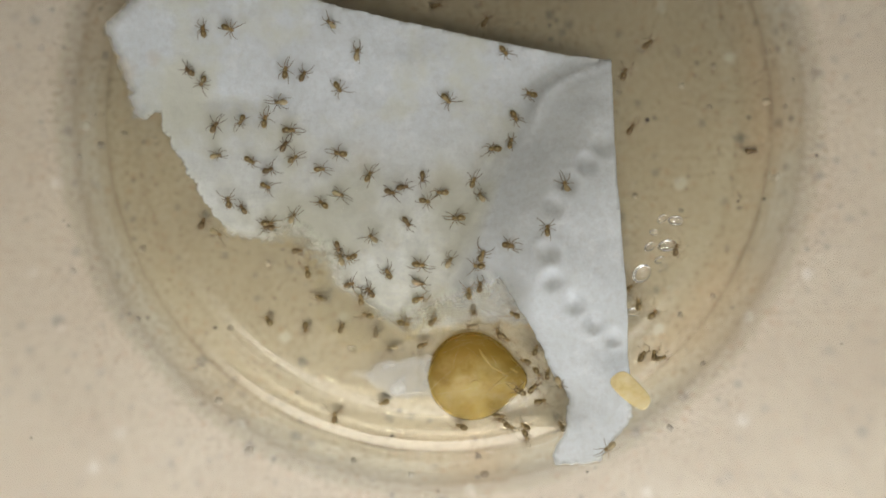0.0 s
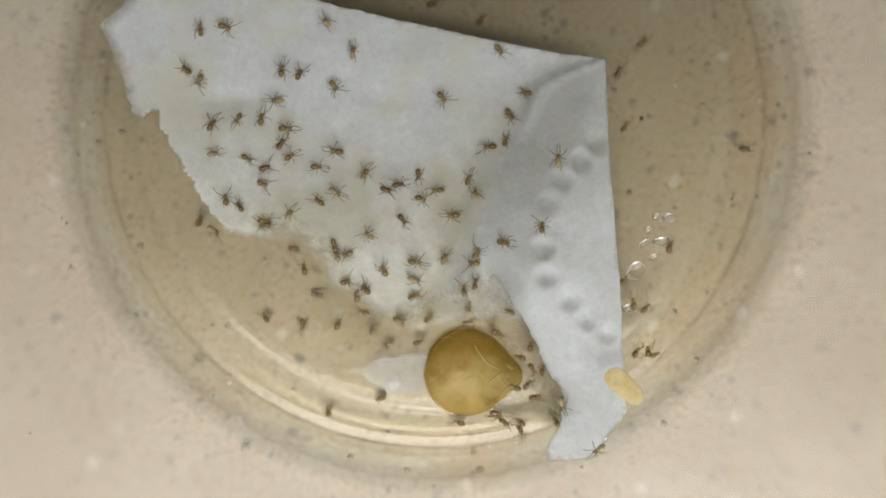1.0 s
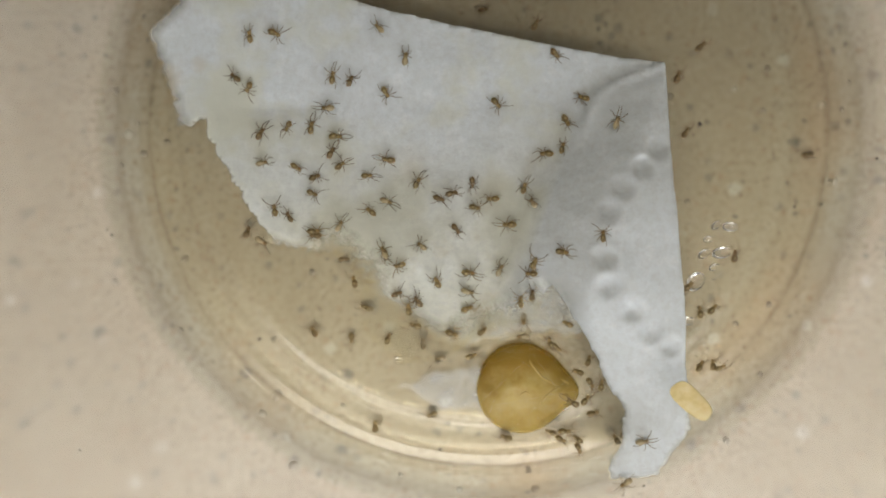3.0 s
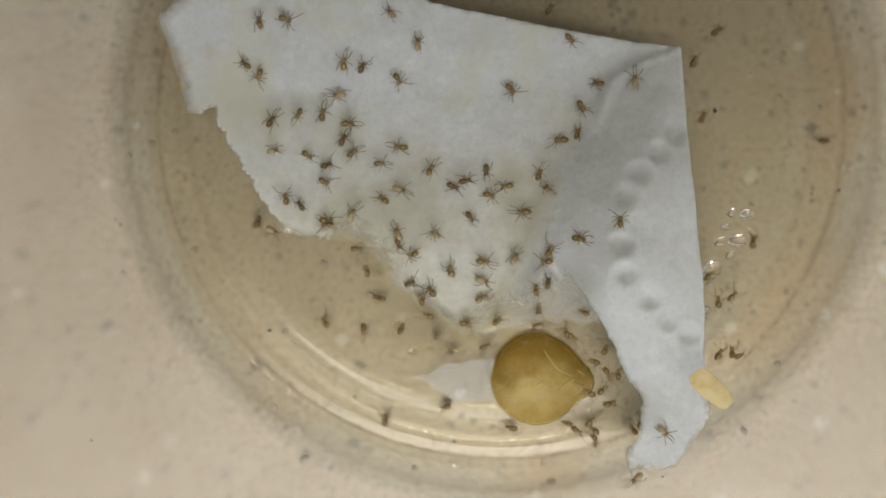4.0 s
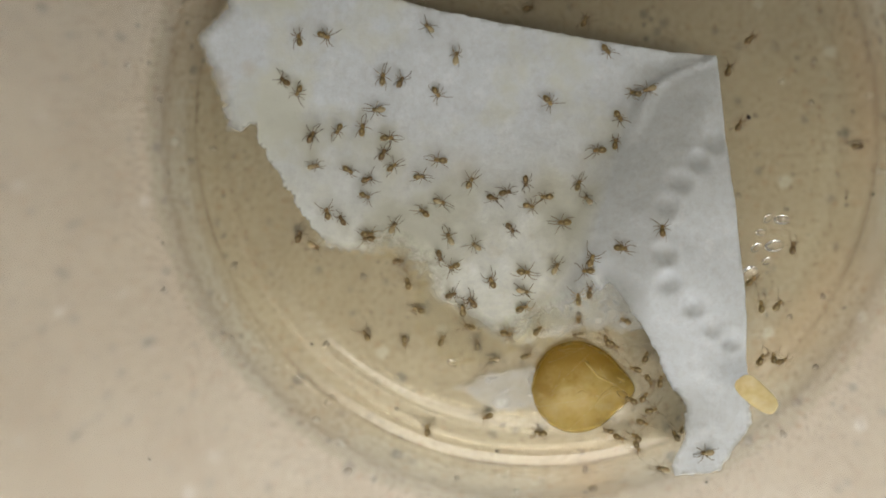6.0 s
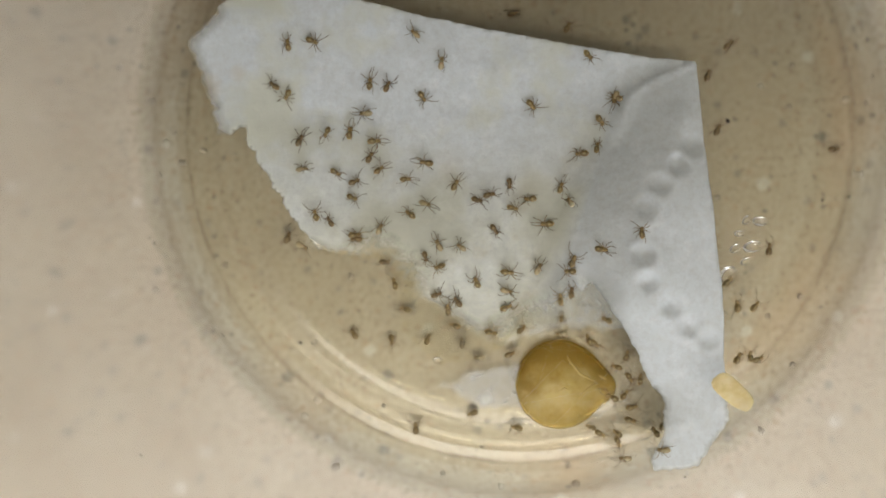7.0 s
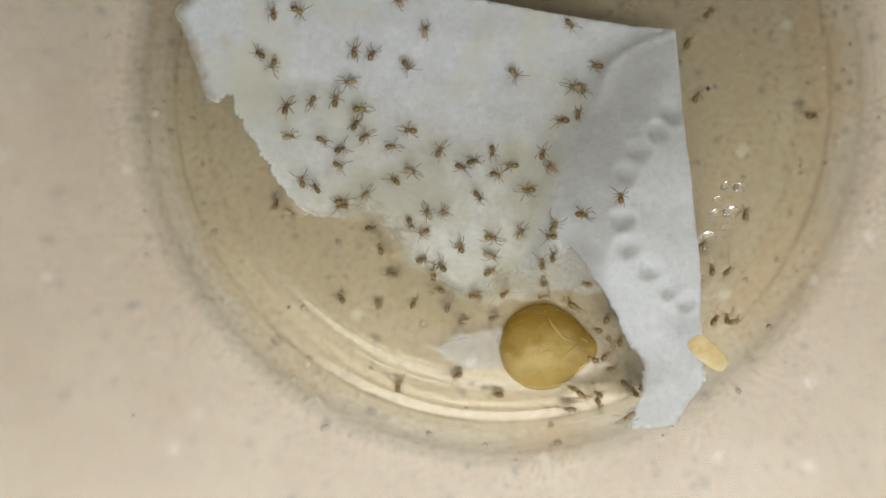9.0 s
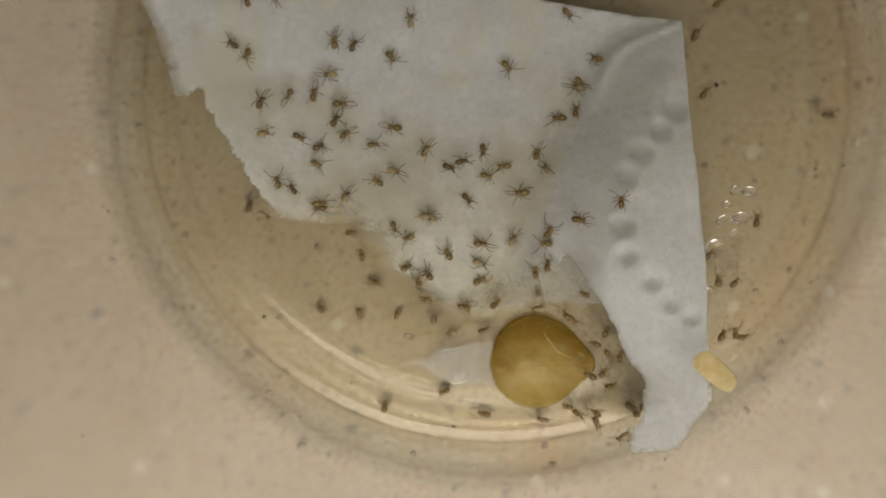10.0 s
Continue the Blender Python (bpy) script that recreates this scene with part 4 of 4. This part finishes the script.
counter_fleck(-21.7, -22.8, 0.4, DARK_CHIP, "grey chip in the counter")
counter_fleck(-38.3, -16.7, 0.4, DARK_CHIP, "grey chip in the counter")
counter_fleck(4.9, -38.8, 0.5, DARK_CHIP, "grey chip in the counter")
counter_fleck(4.2, -36.6, 0.35, DARK_CHIP, "grey chip in the counter")
counter_fleck(28.1, -27.3, 0.35, DARK_CHIP, "grey chip in the counter")
counter_fleck(24.7, -34.2, 0.4, DARK_CHIP, "grey chip in the counter")
counter_fleck(25.8, -22.1, 0.35, DARK_CHIP, "grey chip in the counter")
counter_fleck(29.0, -20.1, 0.35, DARK_CHIP, "grey chip in the counter")
counter_fleck(34.7, 0.2, 0.45, PALE_CHIP, "white chip in the counter")
counter_fleck(35.8, -7.6, 0.5, PALE_CHIP, "white chip in the counter")
counter_fleck(26.0, 2.0, 0.4, PALE_CHIP, "white chip in the counter")
counter_fleck(-36.4, -1.4, 0.6, PALE_CHIP, "white chip in the counter")
counter_fleck(-23.1, -30.5, 0.5, PALE_CHIP, "white chip in the counter")
counter_fleck(-2.9, -38.7, 0.4, PALE_CHIP, "white chip in the counter")


# ---------------------------------------------------------------- silk
def silk():
    """Fine strands between the tissue, the drop and the cup, on which some spiderlings hang."""
    rng = random.Random(12)
    bm = bmesh.new()
    for x, y, z in ((-23.3, -11.7, 4.7), (-21.7, -12.8, 5.2), (-12.9, -16.7, 4.7), (-9.8, -22.6, 2.0), (3.8, -21.1, 3.1), (-1.3, -24.6, 2.2), (5.2, 7.7, 6.7), (21.6, 5.7, 4.6), (18.9, 2.5, 6.0), (19.2, -3.1, 7.6), (23.0, -14.8, 9.2), (3.5, -22.6, 3.9), (6.2, -23.1, 4.7), (7.0, -23.8, 4.7), (10.0, -24.9, 4.7), (8.8, -26.1, 4.7), (10.1, -27.3, 5.2), (11.1, -27.1, 5.7), (9.7, -28.8, 4.7), (8.3, -29.1, 4.7), (10.6, -30.3, 3.6), (6.3, -32.4, 2.6), (7.5, -33.2, 2.6), (8.9, -33.0, 3.1), (9.1, -34.1, 3.1), (13.4, -32.0, 4.7), (12.5, -32.6, 4.7), (7.6, -21.1, 6.9), (20.0, -25.1, 8.2), (21.0, -25.0, 8.7), (21.7, -25.3, 9.2), (19.3, -18.8, 5.7), (20.2, -20.3, 5.7), (21.7, -21.3, 5.7), (6.4, -31.8, 3.6)):
        for k in range(1):
            a = rng.uniform(0, 2 * math.pi)
            d = Vector((math.cos(a), math.sin(a), rng.uniform(-0.25, 0.25)))
            p = Vector((x, y, z + 0.02))
            ends = []
            for way in (1, -1):
                q = p.copy()
                for _ in range(60):
                    q = q + d * way * 0.4
                    if q.z < FLOOR_Z or math.hypot(q.x - CUP[0], q.y - CUP[1]) > 34.5:
                        break
                ends.append(q)
            pts = [ends[0].lerp(p, i / 3) for i in range(4)] + [p.lerp(ends[1], i / 3) for i in range(1, 4)]
            tube(bm, [q * MM for q in pts], [0.002 * MM] * 7, 3)
    ob = mesh_object("silk_strands", bm, SILK)
    ob.visible_shadow = False
    tagged(ob, "hair-fine silk strands between tissue and cup", "silk", kind="stuff")


silk()


# ---------------------------------------------------------------- what moves
def crawl(thing, rows, stride, on_paper=False):
    """Keys a spiderling's way; rows of seconds, x, y, z in mm, heading. Its legs swing as it goes."""
    if on_paper:
        rows = [(t, x, y, paper_z(x, y) + crumple(x, y) + 0.03, h) for t, x, y, _, h in rows]
    walk(thing, [(t, pose(x * MM, y * MM, z * MM, 0, 0, h - 90)) for t, x, y, z, h in rows])
    legs = [c for c in thing.children if c.name.startswith("leg")]
    for i, leg in enumerate(legs):
        home = Vector(leg.location)
        swings, phase = [], 1 if i % 2 else -1
        for k in range(21):
            t = k * 0.5
            near = [r for r in rows if abs(r[0] - t) < 0.8] or rows[:1]
            moved = max(math.hypot(a[1] - b[1], a[2] - b[2]) for a in near for b in near)
            swing = phase * min(1.0, moved / 1.2) * stride * (1 if k % 2 else -1)
            swings.append((t, pose(home.x, home.y, home.z, 0, 0, swing)))
        walk(leg, swings)


def motions():
    crawl(flap_crawler, [(0, 12.28, -8.75, 11.66, 108), (0.5, 11.91, -7.62, 11.12, 93), (1, 12.17, -6.48, 10.66, 86), (1.5, 12.03, -5.78, 10.27, 101), (2, 11.70, -4.00, 9.29, 94), (2.5, 11.82, -2.75, 8.94, 76), (2.7, 12.04, -2.64, 9.00, 70), (3.8, 12.82, -0.05, 8.42, 85), (4.5, 12.33, 0.90, 8.04, 108), (5, 12.49, 0.99, 8.04, 168), (5.5, 11.07, 0.97, 7.49, 197), (5.7, 10.94, 0.51, 7.61, 197), (6.8, 9.33, 0.44, 7.07, 188), (7, 9.40, 0.28, 7.03, 248), (7.5, 9.00, -0.72, 6.97, 239), (8, 8.13, -1.80, 6.96, 206), (8.5, 7.24, -1.60, 6.95, 168), (9, 7.20, -1.60, 6.97, 168), (9.5, 7.16, -1.64, 6.97, 168), (10, 7.69, -2.17, 6.97, 168)], 9, True)
    crawl(pale_tail_crawler, [(0, 11.92, -27.89, 7.85, -70), (0.5, 12.43, -29.30, 8.02, -74), (1, 12.63, -30.30, 8.42, -73), (1.5, 12.87, -30.73, 8.59, -61), (2, 13.55, -31.95, 8.69, -67), (2.5, 13.59, -32.45, 8.65, -67), (2.7, 14.03, -32.37, 8.56, -7), (3.8, 14.73, -32.16, 8.41, 14), (4, 14.60, -32.29, 8.43, -46), (4.5, 14.99, -33.12, 8.26, -44), (5, 15.88, -33.52, 8.00, -44), (5.5, 14.40, -33.47, 8.36, -104), (5.7, 14.59, -33.75, 8.27, -164), (6.8, 12.51, -33.55, 8.79, -183), (7, 12.13, -33.61, 8.91, -183), (7.5, 12.45, -33.92, 8.76, -183), (8, 11.84, -33.71, 8.96, -188), (8.5, 11.41, -33.77, 9.03, -153), (9, 10.87, -34.21, 9.14, -153), (9.5, 10.73, -34.01, 9.17, -153), (10, 10.27, -34.03, 9.28, -153)], 9)
    crawl(rim_crawler, [(0, 15.77, -33.02, 12.65, -143), (0.5, 15.91, -32.91, 12.65, -143), (1, 15.34, -33.67, 12.65, -143), (1.5, 14.64, -33.87, 12.65, -146), (2, 13.91, -34.64, 11.65, -130), (2.5, 13.15, -35.62, 10.15, -135), (2.7, 12.79, -35.75, 9.92, -148), (3.8, 11.95, -36.38, 8.65, -141), (4, 11.85, -36.51, 8.65, -141), (4.5, 11.67, -36.55, 8.65, -201), (5, 11.09, -36.16, 8.15, -229), (5.5, 10.88, -35.64, 7.65, -229), (5.7, 10.82, -35.56, 7.27, -201), (6.8, 9.48, -35.10, 5.15, -191), (7, 9.24, -35.24, 4.72, -184), (7.5, 8.59, -35.03, 3.65, -196), (8, 7.60, -34.78, 3.15, -184), (8.5, 6.85, -34.93, 2.65, -182), (9, 6.04, -34.73, 2.15, -195), (9.5, 4.38, -34.25, 2.00, -205), (10, 3.85, -33.71, 1.85, -205)], 9)
    crawl(floor_crawler, [(0, 2.39, -33.30, 1.50, 160), (0.5, 2.49, -33.28, 1.50, 160), (1, 2.55, -33.27, 1.50, 160), (1.5, 2.55, -33.38, 1.50, 160), (2, 2.56, -33.33, 1.50, 160), (2.5, 2.27, -33.36, 1.50, 160), (2.7, 2.08, -33.18, 1.50, 160), (3.8, 1.06, -32.93, 1.50, 167), (4, 0.86, -32.90, 1.50, 167), (4.5, 0.64, -32.77, 1.50, 167), (5, 0.42, -32.64, 1.50, 167), (5.5, 0.12, -32.64, 1.50, 167), (5.7, -0.12, -32.59, 1.50, 169), (6.8, -1.00, -32.43, 1.50, 167), (7, -1.20, -32.33, 1.50, 167), (7.5, -1.35, -32.37, 1.50, 167), (8, -1.22, -32.56, 1.50, 167), (8.5, -1.37, -32.57, 1.50, 167), (9, -1.53, -32.89, 1.50, 167), (9.5, -1.79, -32.78, 1.50, 167), (10, -1.83, -33.02, 1.50, 167)], 9)
    crawl(left_crawler, [(0, -10.74, -32.05, 1.55, 90), (0.5, -10.84, -31.87, 1.55, 90), (1, -11.02, -31.76, 1.55, 90), (1.5, -11.10, -31.76, 1.55, 90), (2, -11.15, -31.71, 1.55, 90), (2.5, -11.29, -31.72, 1.55, 90), (2.7, -11.29, -31.60, 1.55, 90), (3.8, -11.65, -31.66, 1.55, 90), (4.5, -11.70, -31.93, 1.55, 90), (5.5, -11.74, -31.80, 1.55, 90), (5.7, -11.72, -31.65, 1.55, 90), (6.8, -11.65, -31.75, 1.55, 90), (7, -11.50, -31.83, 1.55, 90), (7.5, -11.54, -31.84, 1.55, 90), (8.5, -12.02, -31.36, 1.55, 90), (10, -11.54, -31.81, 1.55, 90)], 5)
    crawl(r1_crawler, [(0, 19.27, -18.77, 5.65, 41), (0.5, 19.20, -18.67, 5.65, 41), (1, 19.31, -18.30, 5.65, 41), (1.5, 19.30, -18.25, 5.65, 41), (2, 19.29, -18.23, 5.65, 41), (2.5, 19.29, -18.27, 5.65, 41), (2.7, 19.43, -18.06, 5.65, 41), (3.8, 20.00, -17.65, 5.65, 41), (4, 20.03, -17.98, 5.65, 41), (4.5, 20.06, -17.75, 5.65, 41), (5, 20.11, -17.59, 5.65, 41), (5.5, 20.16, -17.59, 5.65, 41), (5.7, 20.29, -17.72, 5.65, 41), (6.8, 20.25, -17.98, 5.65, 41), (7, 20.17, -17.92, 5.65, 41), (7.5, 20.06, -17.89, 5.65, 41), (8, 20.09, -17.93, 5.65, 41), (8.5, 19.84, -17.85, 5.65, 41), (9, 19.78, -17.83, 5.65, 41), (9.5, 19.74, -17.84, 5.65, 41), (10, 19.73, -17.95, 5.65, 41)], 5)
    crawl(r2_crawler, [(0, 20.16, -20.30, 5.65, 90), (0.5, 20.31, -20.42, 5.65, 90), (1, 20.25, -20.58, 5.65, 90), (1.5, 20.37, -20.53, 5.65, 90), (2, 20.36, -20.53, 5.65, 90), (2.5, 20.40, -20.61, 5.65, 90), (2.7, 20.51, -20.23, 5.65, 90), (3.8, 20.79, -20.38, 5.65, 90), (4, 20.72, -20.47, 5.65, 90), (4.5, 20.93, -20.35, 5.65, 90), (5, 21.01, -20.23, 5.65, 90), (5.5, 20.96, -20.26, 5.65, 90), (5.7, 21.09, -20.30, 5.65, 90), (6.8, 20.92, -20.34, 5.65, 90), (7, 20.91, -20.35, 5.65, 90), (7.5, 20.75, -20.36, 5.65, 90), (8, 20.73, -20.42, 5.65, 90), (8.5, 20.60, -20.39, 5.65, 90), (9, 20.61, -20.33, 5.65, 90), (9.5, 20.57, -20.32, 5.65, 90), (10, 20.46, -20.36, 5.65, 90)], 5)
    crawl(r3_crawler, [(0, 21.68, -21.34, 5.65, 46), (0.5, 21.77, -21.28, 5.65, 46), (1, 21.56, -21.05, 5.65, 46), (1.5, 21.62, -20.66, 5.65, 46), (2, 21.56, -20.43, 5.65, 46), (2.5, 21.59, -20.46, 5.65, 46), (2.7, 21.78, -20.19, 5.65, 46), (3.8, 22.16, -19.87, 5.65, 46), (4, 22.18, -19.97, 5.65, 46), (4.5, 22.44, -19.86, 5.65, 46), (5, 22.56, -19.82, 5.65, 46), (5.5, 22.59, -19.89, 5.65, 46), (5.7, 22.73, -20.05, 5.65, 46), (6.8, 22.74, -20.58, 5.65, 46), (7, 22.75, -20.43, 5.65, 46), (7.5, 22.67, -20.56, 5.65, 46), (8, 22.61, -20.39, 5.65, 46), (8.5, 22.55, -20.31, 5.65, 46), (9, 22.32, -20.52, 5.65, 46), (9.5, 22.28, -20.45, 5.65, 46), (10, 22.14, -20.58, 5.65, 46)], 5)
    crawl(wander_crawler, [(0, -9.40, -15.43, 5.67, 105), (0.5, -9.47, -15.42, 5.65, 105), (1, -9.43, -15.44, 5.64, 105), (2, -9.38, -15.00, 5.81, 105), (2.5, -9.80, -14.06, 6.11, 115), (2.7, -9.87, -13.96, 6.13, 115), (3.8, -9.73, -13.69, 6.17, 115), (4, -9.73, -13.25, 6.24, 115), (4.5, -9.34, -13.14, 6.29, 115), (5, -9.22, -13.04, 6.27, 115), (5.5, -8.73, -12.90, 6.30, 115), (5.7, -8.75, -12.58, 6.33, 115), (6.8, -8.27, -12.93, 6.35, 115), (7, -8.37, -13.11, 6.33, 115), (7.5, -7.84, -12.94, 6.33, 115), (8, -7.85, -12.97, 6.33, 115), (8.5, -8.03, -12.91, 6.36, 115), (9, -7.85, -13.45, 6.29, 115), (9.5, -7.97, -13.40, 6.27, 55), (10, -6.47, -13.44, 6.34, -2)], 5)
    crawl(edge_crawler, [(0, 6.39, -31.84, 3.65, -10), (1, 6.59, -31.98, 3.65, -10), (2, 7.50, -32.04, 3.65, -10), (2.5, 7.32, -32.18, 3.65, -10), (2.7, 7.45, -32.09, 3.65, -3), (3.8, 8.57, -32.24, 3.65, 4), (4, 8.68, -32.00, 3.65, 42), (4.5, 9.31, -31.56, 3.65, 36), (5, 9.56, -31.35, 3.65, 36), (5.5, 9.62, -31.27, 3.65, 36), (5.7, 9.51, -31.37, 3.65, -24), (6.8, 10.61, -31.92, 3.65, -21), (7, 10.41, -31.72, 3.65, -21), (7.5, 10.58, -31.87, 3.65, -27), (8, 11.25, -32.14, 3.65, 0), (8.5, 11.38, -31.86, 3.65, 0), (9, 11.86, -32.14, 3.65, -43), (9.5, 12.02, -32.45, 3.65, -43), (10, 12.40, -32.54, 3.65, -43)], 9)


motions()
